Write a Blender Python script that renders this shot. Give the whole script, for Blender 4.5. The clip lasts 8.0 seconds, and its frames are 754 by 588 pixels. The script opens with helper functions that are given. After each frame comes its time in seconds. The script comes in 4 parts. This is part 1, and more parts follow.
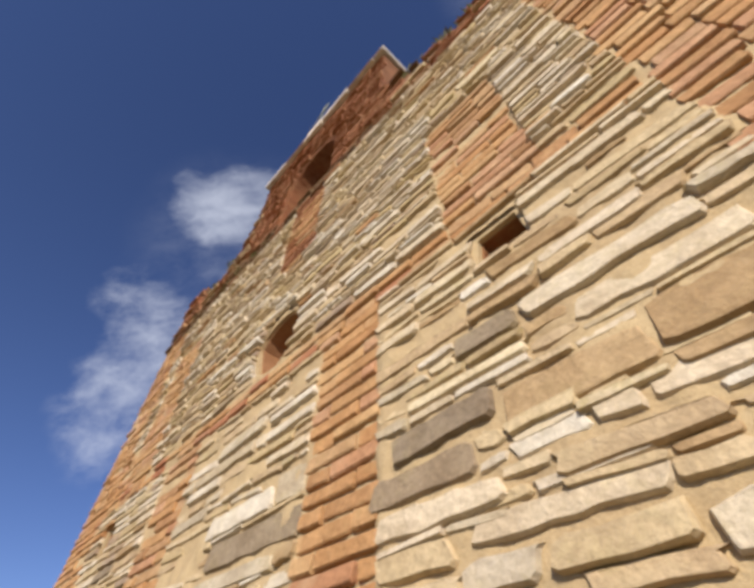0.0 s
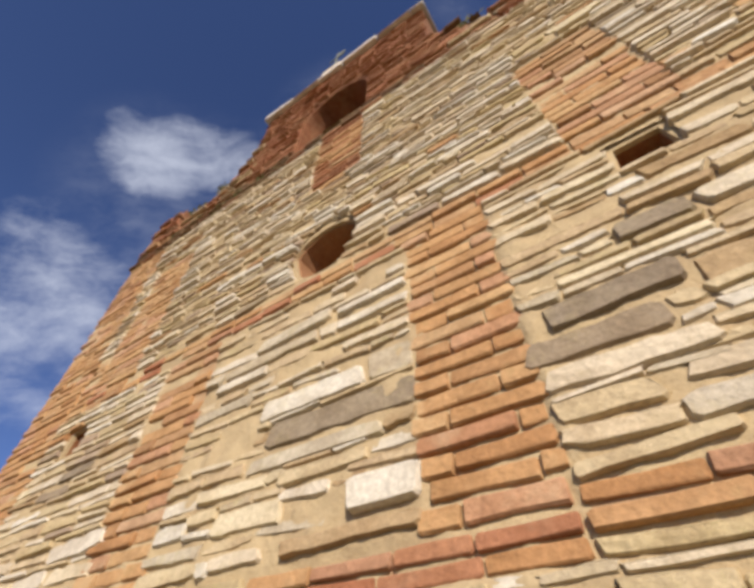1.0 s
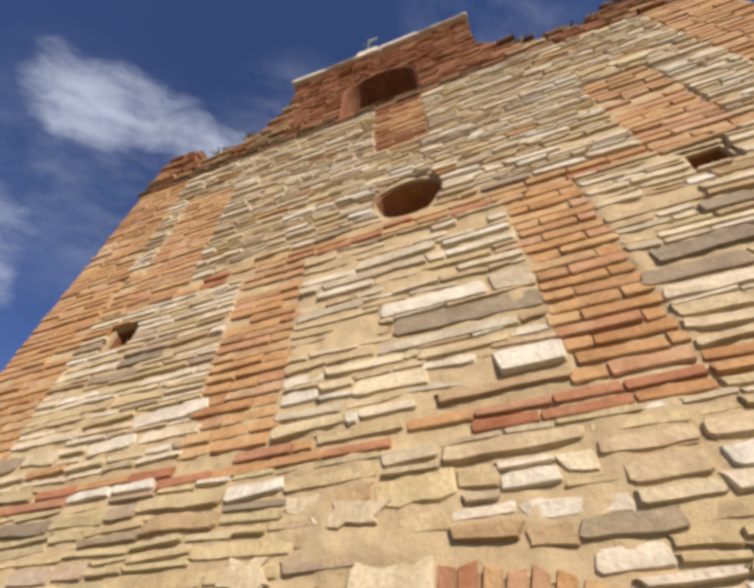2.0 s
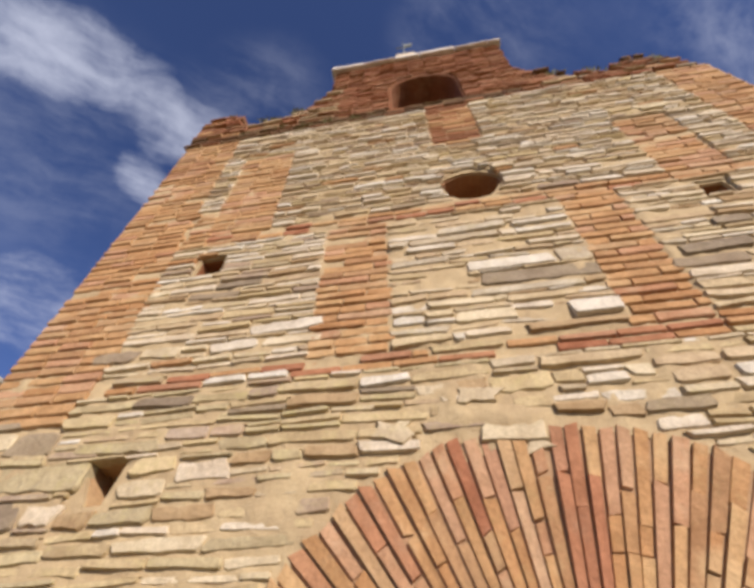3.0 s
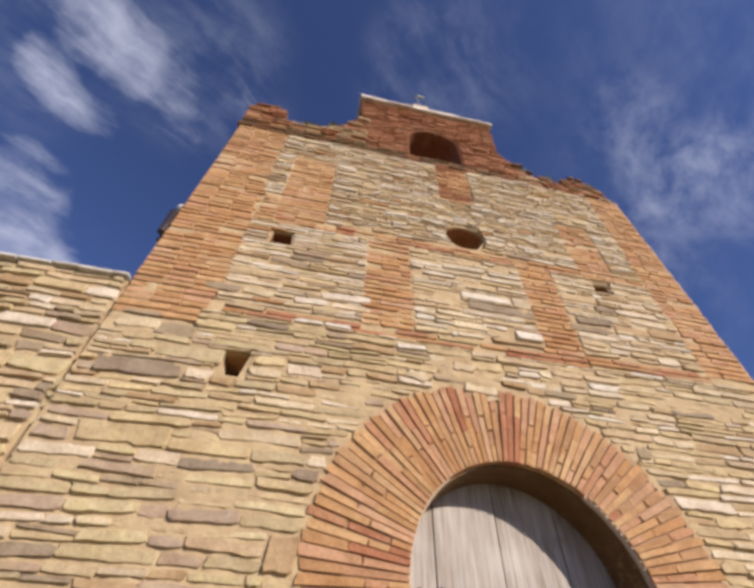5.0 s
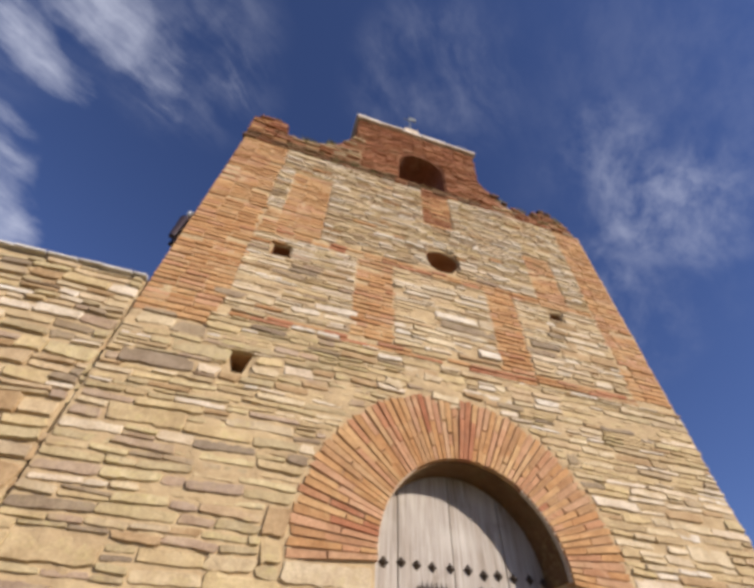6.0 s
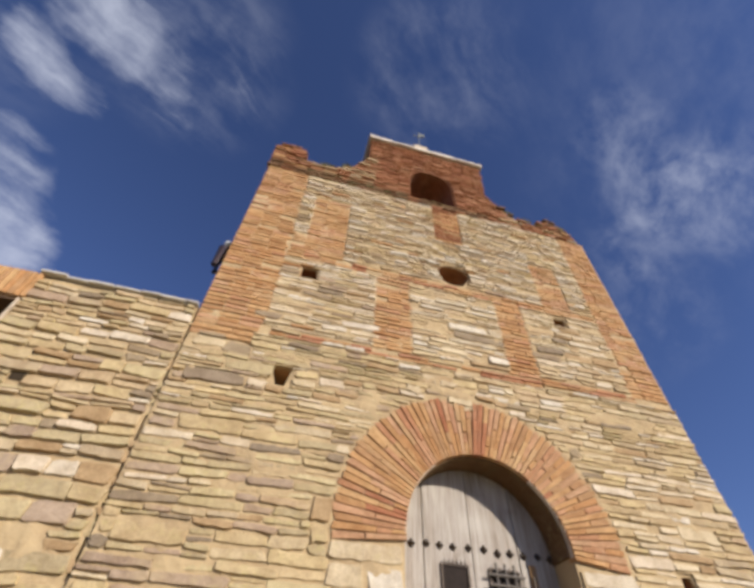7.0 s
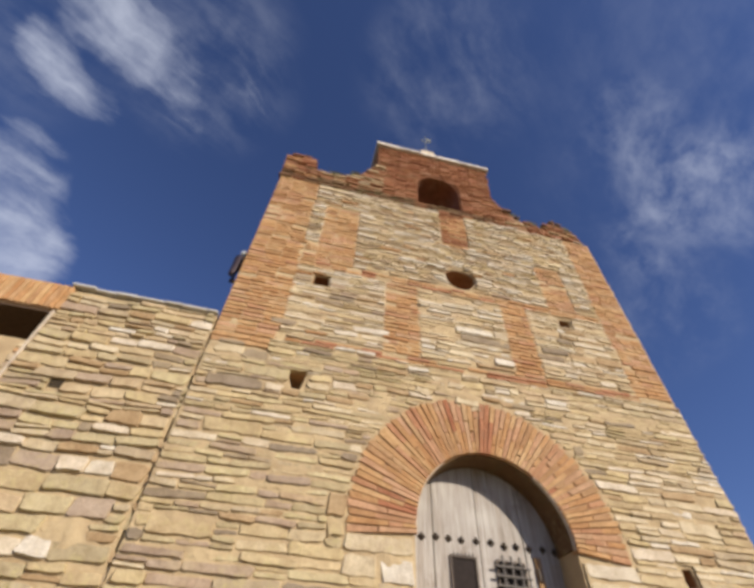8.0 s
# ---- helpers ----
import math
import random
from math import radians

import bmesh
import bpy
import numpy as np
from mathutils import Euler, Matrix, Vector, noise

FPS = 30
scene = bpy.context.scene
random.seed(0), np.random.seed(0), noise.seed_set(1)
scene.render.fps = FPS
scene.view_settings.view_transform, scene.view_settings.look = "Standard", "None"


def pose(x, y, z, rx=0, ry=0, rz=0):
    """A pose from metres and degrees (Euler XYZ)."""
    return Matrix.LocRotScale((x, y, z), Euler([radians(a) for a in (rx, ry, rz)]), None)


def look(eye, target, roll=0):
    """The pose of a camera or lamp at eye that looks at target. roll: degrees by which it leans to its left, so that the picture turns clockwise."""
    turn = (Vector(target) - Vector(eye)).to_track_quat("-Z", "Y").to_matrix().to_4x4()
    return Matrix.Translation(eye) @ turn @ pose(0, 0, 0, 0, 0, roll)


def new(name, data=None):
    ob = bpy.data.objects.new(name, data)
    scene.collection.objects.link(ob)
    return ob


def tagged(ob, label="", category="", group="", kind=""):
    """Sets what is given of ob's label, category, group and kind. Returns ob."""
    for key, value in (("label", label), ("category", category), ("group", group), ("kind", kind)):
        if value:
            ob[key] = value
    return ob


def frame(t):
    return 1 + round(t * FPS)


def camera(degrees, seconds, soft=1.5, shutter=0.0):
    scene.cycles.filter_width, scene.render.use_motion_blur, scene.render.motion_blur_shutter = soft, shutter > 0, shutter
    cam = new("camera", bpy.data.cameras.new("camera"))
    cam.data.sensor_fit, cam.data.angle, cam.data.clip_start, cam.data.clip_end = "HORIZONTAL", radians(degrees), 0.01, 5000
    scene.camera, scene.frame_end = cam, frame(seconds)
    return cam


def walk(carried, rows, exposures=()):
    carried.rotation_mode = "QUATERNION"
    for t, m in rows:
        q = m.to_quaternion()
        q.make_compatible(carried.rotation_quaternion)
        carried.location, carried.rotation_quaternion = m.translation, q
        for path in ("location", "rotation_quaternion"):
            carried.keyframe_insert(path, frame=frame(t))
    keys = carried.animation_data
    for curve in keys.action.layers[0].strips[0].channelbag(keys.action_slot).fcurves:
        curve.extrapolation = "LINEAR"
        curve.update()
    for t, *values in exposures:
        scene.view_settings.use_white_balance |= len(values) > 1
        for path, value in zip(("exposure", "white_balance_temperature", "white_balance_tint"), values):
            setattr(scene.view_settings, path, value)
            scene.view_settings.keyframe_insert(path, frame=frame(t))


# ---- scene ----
cam = camera(83.1, 8.0, soft=4.1)
ROWS = [
    (0.0, 2.518, -1.166, 5.319, 138.589, -0.304, 47.105),
    (0.5, 2.071, -1.251, 5.247, 137.754, -0.383, 41.721),
    (1.0, 1.487, -1.432, 4.990, 137.285, -0.103, 33.498),
    (1.5, 0.932, -1.648, 4.692, 137.567, 0.304, 26.369),
    (3.0, -0.606, -2.279, 3.543, 138.129, -0.046, 9.315),
    (3.5, -1.070, -2.460, 3.250, 138.455, 0.383, 6.742),
    (4.0, -1.478, -2.800, 2.804, 138.076, 0.000, 1.546),
    (4.5, -1.762, -3.110, 2.431, 137.962, -0.602, -5.297),
    (5.0, -1.959, -3.433, 2.146, 138.136, -1.210, -11.729),
    (6.5, -2.430, -4.379, 1.531, 138.126, -1.680, -18.084),
    (7.0, -2.562, -4.709, 1.345, 137.882, -1.736, -15.037),
    (7.5, -2.597, -4.880, 1.249, 137.900, -1.983, -13.632),
    (8.0, -2.603, -5.000, 1.200, 137.658, -2.206, -13.341),
]
# stops, kelvin, tint
TONES = [(0.0, 0.26, 6500, 10), (1.5, 0.26, 6500, 10), (3.5, 0.25, 6430, 15), (5.0, 0.24, 6430, 16), (6.5, 0.24, 6500, 12), (8.0, 0.22, 6500, 10)]
walk(cam, [(t, pose(*r)) for t, *r in ROWS], TONES)
rng = random.Random(7)

# ---------------------------------------------------------------- light
SUN = Vector((0.80, -1.0, 0.60)).normalized()
sun = new("sun", bpy.data.lights.new("sun", "SUN"))
sun.data.energy, sun.data.angle, sun.data.color = 5.0, radians(0.5), (1.0, 0.91, 0.80)
sun.matrix_world = look(SUN * 60, (0, 0, 0))


class Nodes:
    """Short ways to wire a node tree."""

    def __init__(self, tree):
        self.tree = tree
        tree.nodes.clear()

    def add(self, kind, inputs=None, **props):
        n = self.tree.nodes.new(kind)
        if "operation" in props:
            n.operation = props["operation"]
        if "use_clamp" in props:
            n.use_clamp = props["use_clamp"]
        if "data_type" in props:
            n.data_type, n.blend_type = props["data_type"], props["blend_type"]
        if "interpolation_type" in props:
            n.interpolation_type = props["interpolation_type"]
        for k, v in (inputs or {}).items():
            if isinstance(v, bpy.types.NodeSocket):
                self.tree.links.new(v, n.inputs[k])
            else:
                n.inputs[k].default_value = v
        return n

    def math(self, op, a, b=0.0, clamp=False):
        return self.add("ShaderNodeMath", {0: a, 1: b}, operation=op, use_clamp=clamp).outputs[0]

    def mix(self, f, a, b, blend="MIX"):
        return self.add("ShaderNodeMix", {0: f, 6: a, 7: b}, data_type="RGBA", blend_type=blend).outputs[2]

    def noise(self, vec, scale, detail=4.0, rough=0.55):
        return self.add("ShaderNodeTexNoise", {"Vector": vec, "Scale": scale, "Detail": detail, "Roughness": rough}).outputs[0]

    def ramp(self, f, stops, interpolation="LINEAR"):
        n = self.add("ShaderNodeValToRGB", {0: f})
        n.color_ramp.interpolation = interpolation
        e = n.color_ramp.elements
        while len(e) < len(stops):
            e.new(0.5)
        for k, (p, c) in zip(e, stops):
            k.position, k.color = p, (*c, 1) if len(c) == 3 else c
        return n.outputs[0]

    def span(self, v, a, b, c=0.0, d=1.0):
        n = self.add("ShaderNodeMapRange", {0: v, 1: a, 2: b, 3: c, 4: d}, interpolation_type="SMOOTHSTEP")
        return n.outputs[0]


world = bpy.data.worlds.new("sky")
scene.world = world
world.use_nodes = True
w = Nodes(world.node_tree)
sky = w.add("ShaderNodeTexSky")
sky.sky_type, sky.sun_disc = "NISHITA", False
sky.sun_elevation, sky.sun_rotation = math.asin(SUN.z), math.atan2(SUN.x, SUN.y)
sky.altitude, sky.air_density, sky.dust_density, sky.ozone_density = 1200.0, 1.0, 0.3, 2.5
way = w.add("ShaderNodeTexCoord").outputs["Generated"]
bend = w.add("ShaderNodeVectorMath", {0: w.add("ShaderNodeTexNoise", {"Vector": way, "Scale": 5.0, "Detail": 5.0}).outputs[1], 1: (0.5, 0.5, 0.5)}, operation="SUBTRACT").outputs[0]
bend = w.add("ShaderNodeVectorMath", {0: bend, "Scale": 0.085}, operation="SCALE").outputs[0]
bent = w.add("ShaderNodeVectorMath", {0: way, 1: bend}, operation="ADD").outputs[0]
bent = w.add("ShaderNodeVectorMath", {0: bent}, operation="NORMALIZE").outputs[0]
# clouds: direction, radius in degrees, thickness
CLOUDS = [((-0.525, 0.297, 0.797), 4.5, 1.0), ((-0.509, 0.351, 0.786), 3.8, 0.8), ((-0.465, 0.378, 0.80), 3.2, 0.6), ((-0.59, 0.06, 0.80), 6.0, 1.0), ((-0.53, 0.11, 0.84), 5.5, 1.0), ((-0.48, 0.17, 0.86), 5.0, 0.95),
          ((-0.459, 0.254, 0.851), 4.6, 0.95), ((-0.413, 0.283, 0.865), 5.0, 1.0), ((-0.361, 0.322, 0.875), 4.6, 0.85), ((-0.324, 0.391, 0.861), 3.8, 0.6), ((-0.273, 0.302, 0.914), 5.0, 0.4), ((-0.205, 0.35, 0.914), 3.2, 0.5),
          ((-0.569, 0.483, 0.665), 6.5, 0.85), ((-0.534, 0.588, 0.607), 6.0, 0.85), ((-0.70, 0.44, 0.56), 9.0, 0.8), ((-0.775, 0.06, 0.63), 7.0, 0.8), ((-0.776, 0.15, 0.613), 6.5, 0.75), ((-0.862, 0.161, 0.481), 11.0, 0.8)]
THIN = [((0.50, 0.19, 0.84), 6.0, 0.18), ((0.58, 0.25, 0.77), 6.0, 0.26), ((0.66, 0.22, 0.71), 8.0, 0.30), ((0.60, 0.36, 0.71), 6.0, 0.2), ((0.163, 0.225, 0.961), 12.0, 0.16), ((0.66, 0.44, 0.61), 8.0, 0.15), ((-0.30, 0.30, 0.90), 12.0, 0.22), ((-0.62, 0.20, 0.75), 16.0, 0.20), ((0.62, 0.10, 0.78), 24.0, 0.08)]


def covered(spots):
    clear = 1.0
    for at, wide, much in spots:
        d = w.add("ShaderNodeVectorMath", {0: bent, 1: Vector(at).normalized()}, operation="DOT_PRODUCT").outputs["Value"]
        m = w.math("MULTIPLY", w.span(d, math.cos(radians(wide)), 1.0), -0.8 * much)
        clear = w.math("MULTIPLY", w.math("ADD", m, 1.0), clear)
    return w.math("SUBTRACT", 1.0, clear)


# drawn-out wisps and a softer body
turned = w.add("ShaderNodeMapping", {"Vector": bent, "Rotation": (0.0, 0.2, radians(-39))}).outputs[0]
drawn = w.add("ShaderNodeMapping", {"Vector": turned, "Scale": (3.6, 16.0, 16.0)}).outputs[0]
wisps = w.noise(drawn, 1.0, 9.0, 0.62)
fluff = w.noise(bent, 6.0, 9.0, 0.62)
shape = w.math("ADD", w.math("MULTIPLY", wisps, 0.62), w.math("MULTIPLY", fluff, 0.54))
body = covered(CLOUDS)
torn = w.math("MULTIPLY", w.math("MULTIPLY", w.math("SUBTRACT", shape, 0.58), 3.0), w.span(body, 0.0, 0.3))
thick = w.math("MULTIPLY", w.span(w.math("ADD", body, torn), 0.12, 1.45), 0.62)
thin = w.math("MULTIPLY", covered(THIN), w.span(shape, 0.44, 0.80))
cover = w.math("MAXIMUM", thick, thin)
blue = w.mix(1.0, sky.outputs[0], (0.94, 0.97, 1.34, 1), "MULTIPLY")
seen = w.mix(cover, blue, (9.2, 9.7, 11.2, 1))
w.add("ShaderNodeOutputWorld", {0: w.add("ShaderNodeBackground", {0: seen, 1: 0.072}).outputs[0]})


# ---------------------------------------------------------------- materials
def material(name):
    m = bpy.data.materials.new(name)
    m.use_nodes = True
    return m, Nodes(m.node_tree)


def finish(n, colour, rough, height, strength=0.6, distance=0.01, metallic=0.0):
    bump = n.add("ShaderNodeBump", {"Strength": strength, "Distance": distance, "Height": height}).outputs[0]
    b = n.add("ShaderNodeBsdfPrincipled", {"Base Color": colour, "Roughness": rough, "Normal": bump, "Metallic": metallic, "Specular IOR Level": 0.25})
    n.add("ShaderNodeOutputMaterial", {0: b.outputs[0]})


def masonry(name, stops, mortar, lichen=0.0, smear=0.45, grain=1.0):
    """Stone or brick: a tone for each piece, blotches, mortar smeared over it, and yellow lichen."""
    m, n = material(name)
    where = n.add("ShaderNodeNewGeometry").outputs["Position"]
    rnd = n.add("ShaderNodeObjectInfo").outputs["Random"]
    base = n.ramp(rnd, stops)
    shift = n.math("ADD", n.math("MULTIPLY", rnd, 37.0), 0.0)
    own = n.add("ShaderNodeVectorMath", {0: where, 1: n.add("ShaderNodeCombineXYZ", {0: shift, 1: shift}).outputs[0]}, operation="ADD").outputs[0]
    blot = n.noise(own, 5.0, 5.0)
    base = n.mix(n.span(blot, 0.35, 0.7, 0.0, 0.62), base, n.mix(1.0, base, (0.62, 0.56, 0.50, 1), "MULTIPLY"))
    fine = n.noise(own, 42.0 * grain, 5.0, 0.65)
    base = n.mix(n.span(fine, 0.3, 0.75, 0.0, 0.55), n.mix(1.0, base, (0.78, 0.75, 0.72, 1), "MULTIPLY"), n.mix(1.0, base, (1.26, 1.24, 1.22, 1), "MULTIPLY"))
    base = n.mix(n.math("MULTIPLY", n.span(n.noise(where, 3.1, 6.0, 0.65), 0.52, 0.68), smear), base, mortar)
    if lichen:
        spot = n.math("MULTIPLY", n.span(n.noise(where, 1.3, 3.0), 0.40, 0.60), n.span(n.noise(where, 15.0, 5.0, 0.7), 0.48, 0.64))
        base = n.mix(n.math("MULTIPLY", spot, lichen), base, (0.46, 0.38, 0.17, 1))
        grey = n.math("MULTIPLY", n.span(n.noise(where, 2.3, 3.0), 0.52, 0.7), n.span(n.noise(where, 26.0, 4.0, 0.7), 0.48, 0.62))
        base = n.mix(n.math("MULTIPLY", grey, 0.6 * lichen), base, (0.20, 0.175, 0.13, 1))
    relief = n.math("ADD", n.math("MULTIPLY", n.noise(own, 14.0, 6.0, 0.6), 1.0), n.math("MULTIPLY", fine, 0.4))
    finish(n, base, 0.93, relief, 0.7, 0.02)
    return m


MORTAR = (0.475, 0.37, 0.215, 1)
STONE = masonry("limestone", [(0.0, (0.43, 0.33, 0.19)), (0.2, (0.59, 0.475, 0.27)), (0.4, (0.52, 0.405, 0.23)), (0.55, (0.66, 0.56, 0.375)), (0.72, (0.45, 0.36, 0.235)), (0.86, (0.62, 0.50, 0.28)), (1.0, (0.50, 0.375, 0.235))], MORTAR, 0.5)
PALE = masonry("pale_limestone", [(0.0, (0.64, 0.54, 0.38)), (0.35, (0.72, 0.68, 0.58)), (0.65, (0.68, 0.58, 0.43)), (1.0, (0.70, 0.60, 0.40))], MORTAR, 0.2, 0.25)
LICHEN = masonry("lichened_limestone", [(0.0, (0.46, 0.375, 0.21)), (0.3, (0.55, 0.46, 0.27)), (0.6, (0.42, 0.345, 0.21)), (1.0, (0.60, 0.51, 0.30))], MORTAR, 0.65, 0.4)
DULL = masonry("dull_limestone", [(0.0, (0.41, 0.31, 0.21)), (0.35, (0.47, 0.37, 0.27)), (0.7, (0.36, 0.275, 0.20)), (1.0, (0.50, 0.375, 0.26))], MORTAR, 0.35, 0.4)
CREAM = masonry("cream_limestone", [(0.0, (0.64, 0.54, 0.36)), (1.0, (0.60, 0.50, 0.34))], MORTAR, 0.3, 0.3)
GREY = masonry("grey_sandstone", [(0.0, (0.33, 0.255, 0.17)), (0.5, (0.28, 0.225, 0.16)), (1.0, (0.36, 0.285, 0.185))], MORTAR, 0.15, 0.2)
BROWN = masonry("brown_sandstone", [(0.0, (0.41, 0.285, 0.15)), (1.0, (0.46, 0.33, 0.185))], MORTAR, 0.1, 0.25)
BRICK = masonry("brick", [(0.0, (0.50, 0.285, 0.13)), (0.2, (0.58, 0.375, 0.185)), (0.4, (0.47, 0.25, 0.11)), (0.6, (0.55, 0.325, 0.15)), (0.8, (0.42, 0.235, 0.115)), (1.0, (0.55, 0.365, 0.195))], (0.51, 0.335, 0.17, 1), 0.15, 0.75)
RED = masonry("red_brick", [(0.0, (0.42, 0.18, 0.095)), (0.35, (0.47, 0.235, 0.125)), (0.7, (0.38, 0.155, 0.08)), (1.0, (0.47, 0.27, 0.16))], (0.44, 0.28, 0.17, 1), 0.0, 0.35)
# weathered gable brick, also the dark tone for shade inside the openings
DARKBRICK = masonry("weathered_and_shaded_brick", [(0.0, (0.29, 0.115, 0.05)), (0.4, (0.36, 0.16, 0.07)), (0.7, (0.24, 0.09, 0.04)), (1.0, (0.38, 0.20, 0.10))], (0.36, 0.22, 0.12, 1), 0.15, 0.3)
ROSE = masonry("rose_brick", [(0.0, (0.50, 0.27, 0.145)), (0.4, (0.56, 0.34, 0.20)), (0.7, (0.47, 0.245, 0.13)), (1.0, (0.55, 0.36, 0.215))], (0.53, 0.37, 0.22, 1), 0.1, 0.5)
# mossy parapet brick; the same dark tone paints shade under the gate arch
MOSS_SHADE = masonry("mossy_and_shaded_brick", [(0.0, (0.17, 0.085, 0.045)), (0.5, (0.20, 0.12, 0.06)), (1.0, (0.14, 0.08, 0.04))], (0.12, 0.10, 0.045, 1), 0.3, 0.5)
SLATE = masonry("slate", [(0.0, (0.60, 0.59, 0.54)), (0.5, (0.68, 0.67, 0.62)), (1.0, (0.54, 0.53, 0.49))], (0.58, 0.56, 0.50, 1), 0.4, 0.2)
LIMEWASH = masonry("limewashed_stone", [(0.0, (0.74, 0.69, 0.60)), (1.0, (0.80, 0.76, 0.68))], (0.66, 0.58, 0.46, 1), 0.1, 0.3)
PLASTER = masonry("lime_plaster", [(0.0, (0.60, 0.52, 0.41)), (1.0, (0.60, 0.52, 0.41))], (0.5, 0.38, 0.25, 1), 0.0, 0.5)


def mortar_bed(name, colour, dark):
    m, n = material(name)
    where = n.add("ShaderNodeNewGeometry").outputs["Position"]
    a = n.noise(where, 2.2, 6.0, 0.6)
    b = n.noise(where, 95.0, 4.0, 0.7)
    c = n.mix(n.span(a, 0.35, 0.68), colour, dark)
    c = n.mix(n.span(b, 0.35, 0.7, 0.0, 0.45), c, n.mix(1.0, c, (0.7, 0.66, 0.6, 1), "MULTIPLY"))
    finish(n, c, 0.95, n.math("ADD", n.noise(where, 13.0, 6.0, 0.65), n.math("MULTIPLY", b, 0.2)), 0.7, 0.02)
    return m


BED = mortar_bed("lime_mortar", (0.52, 0.395, 0.225, 1), (0.41, 0.30, 0.17, 1))
BRICKBED = mortar_bed("brick_mortar", (0.49, 0.33, 0.19, 1), (0.40, 0.24, 0.12, 1))
ARCHBED = mortar_bed("arch_mortar", (0.41, 0.265, 0.15, 1), (0.30, 0.175, 0.095, 1))
REDBED = mortar_bed("red_mortar", (0.27, 0.125, 0.06, 1), (0.19, 0.08, 0.04, 1))
EARTH = mortar_bed("dry_earth", (0.33, 0.27, 0.17, 1), (0.18, 0.16, 0.07, 1))


def wood_material():
    m, n = material("weathered_wood")
    where = n.add("ShaderNodeNewGeometry").outputs["Position"]
    rnd = n.math("MULTIPLY", n.add("ShaderNodeObjectInfo").outputs["Random"], 9.0)
    off = n.add("ShaderNodeVectorMath", {0: where, 1: n.add("ShaderNodeCombineXYZ", {0: rnd, 2: rnd}).outputs[0]}, operation="ADD").outputs[0]
    long = n.add("ShaderNodeMapping", {"Vector": off, "Scale": (30.0, 30.0, 1.2)}).outputs[0]
    wide = n.add("ShaderNodeMapping", {"Vector": off, "Scale": (7.0, 7.0, 0.8)}).outputs[0]
    grain, stain = n.noise(long, 1.6, 6.0, 0.65), n.noise(wide, 1.0, 4.0)
    c = n.ramp(grain, [(0.25, (0.22, 0.185, 0.15)), (0.5, (0.40, 0.36, 0.31)), (0.75, (0.53, 0.49, 0.43))])
    c = n.mix(n.span(stain, 0.42, 0.7, 0.0, 0.6), c, n.mix(1.0, c, (0.60, 0.52, 0.44, 1), "MULTIPLY"))
    c = n.mix(n.span(n.noise(where, 3.4, 5.0, 0.6), 0.48, 0.72, 0.0, 0.7), c, n.mix(1.0, c, (0.66, 0.60, 0.55, 1), "MULTIPLY"))
    c = n.mix(n.span(n.noise(where, 1.7, 4.0, 0.5), 0.5, 0.7, 0.0, 0.5), c, (0.58, 0.55, 0.49, 1))
    finish(n, c, 0.85, grain, 0.5, 0.006)
    return m


def simple(name, colour, rough, metallic=0.0, scale=30.0):
    m, n = material(name)
    where = n.add("ShaderNodeNewGeometry").outputs["Position"]
    a = n.noise(where, scale, 5.0, 0.65)
    c = n.mix(n.span(a, 0.35, 0.7, 0.0, 0.6), (*colour, 1), tuple(0.55 * v for v in colour) + (1,))
    finish(n, c, rough, a, 0.4, 0.004, metallic)
    return m


WOOD = wood_material()
IRON = simple("rusty_iron", (0.09, 0.07, 0.055), 0.6, 0.6, 60.0)
DARKPAINT = simple("dark_painted_metal", (0.07, 0.05, 0.055), 0.5, 0.2)
CERAMIC = simple("white_ceramic", (0.8, 0.8, 0.78), 0.25)
ZINC = simple("pale_painted_metal", (0.30, 0.31, 0.25), 0.6, 0.2)
WEED = simple("dry_weed", (0.13, 0.12, 0.04), 0.8, 0.0, 9.0)


# ---------------------------------------------------------------- builders
def mesh(name, verts, faces, mat, smooth=False):
    me = bpy.data.meshes.new(name)
    me.from_pydata(verts, [], faces)
    me.materials.append(mat)
    if smooth:
        me.shade_smooth()
    return me


def part(name, me, parent, m=None, label=""):
    """ONE mesh object under a thing or under a part. me: a mesh, or (bmesh, material)."""
    if isinstance(me, tuple):
        bm, mat = me
        bmesh.ops.recalc_face_normals(bm, faces=bm.faces[:])
        me = bpy.data.meshes.new(name)
        bm.to_mesh(me)
        bm.free()
        me.materials.append(mat)
    ob = new(name, me)
    ob.parent = parent
    if m is not None:
        ob.matrix_basis = m
    return tagged(ob, label)


def slab(outline, holes, y0, y1):
    """A wall from y0 to y1 with the outline and the holes given as x, z loops."""
    bm = bmesh.new()
    edges = []
    for loop in (outline, *holes):
        vs = [bm.verts.new((x, y0, z)) for x, z in loop]
        edges += [bm.edges.new((a, b)) for a, b in zip(vs, vs[1:] + vs[:1])]
    got = bmesh.ops.triangle_fill(bm, use_beauty=True, use_dissolve=False, edges=edges)
    faces = [f for f in got["geom"] if isinstance(f, bmesh.types.BMFace)]
    out = bmesh.ops.extrude_face_region(bm, geom=faces, use_keep_orig=True)
    for v in out["geom"]:
        if isinstance(v, bmesh.types.BMVert):
            v.co.y = y1
    return bm


def box(bm, x0, x1, y0, y1, z0, z1, bevel=0.0):
    made = bmesh.ops.create_cube(bm, size=1.0, matrix=Matrix.LocRotScale(((x0 + x1) / 2, (y0 + y1) / 2, (z0 + z1) / 2), None, (x1 - x0, y1 - y0, z1 - z0)))["verts"]
    if bevel:
        es = list({e for v in made for e in v.link_edges})
        bmesh.ops.bevel(bm, geom=es, offset=bevel, segments=2, affect="EDGES", profile=0.6)


def boxed(*a, bevel=0.0):
    bm = bmesh.new()
    box(bm, *a, bevel=bevel)
    return bm


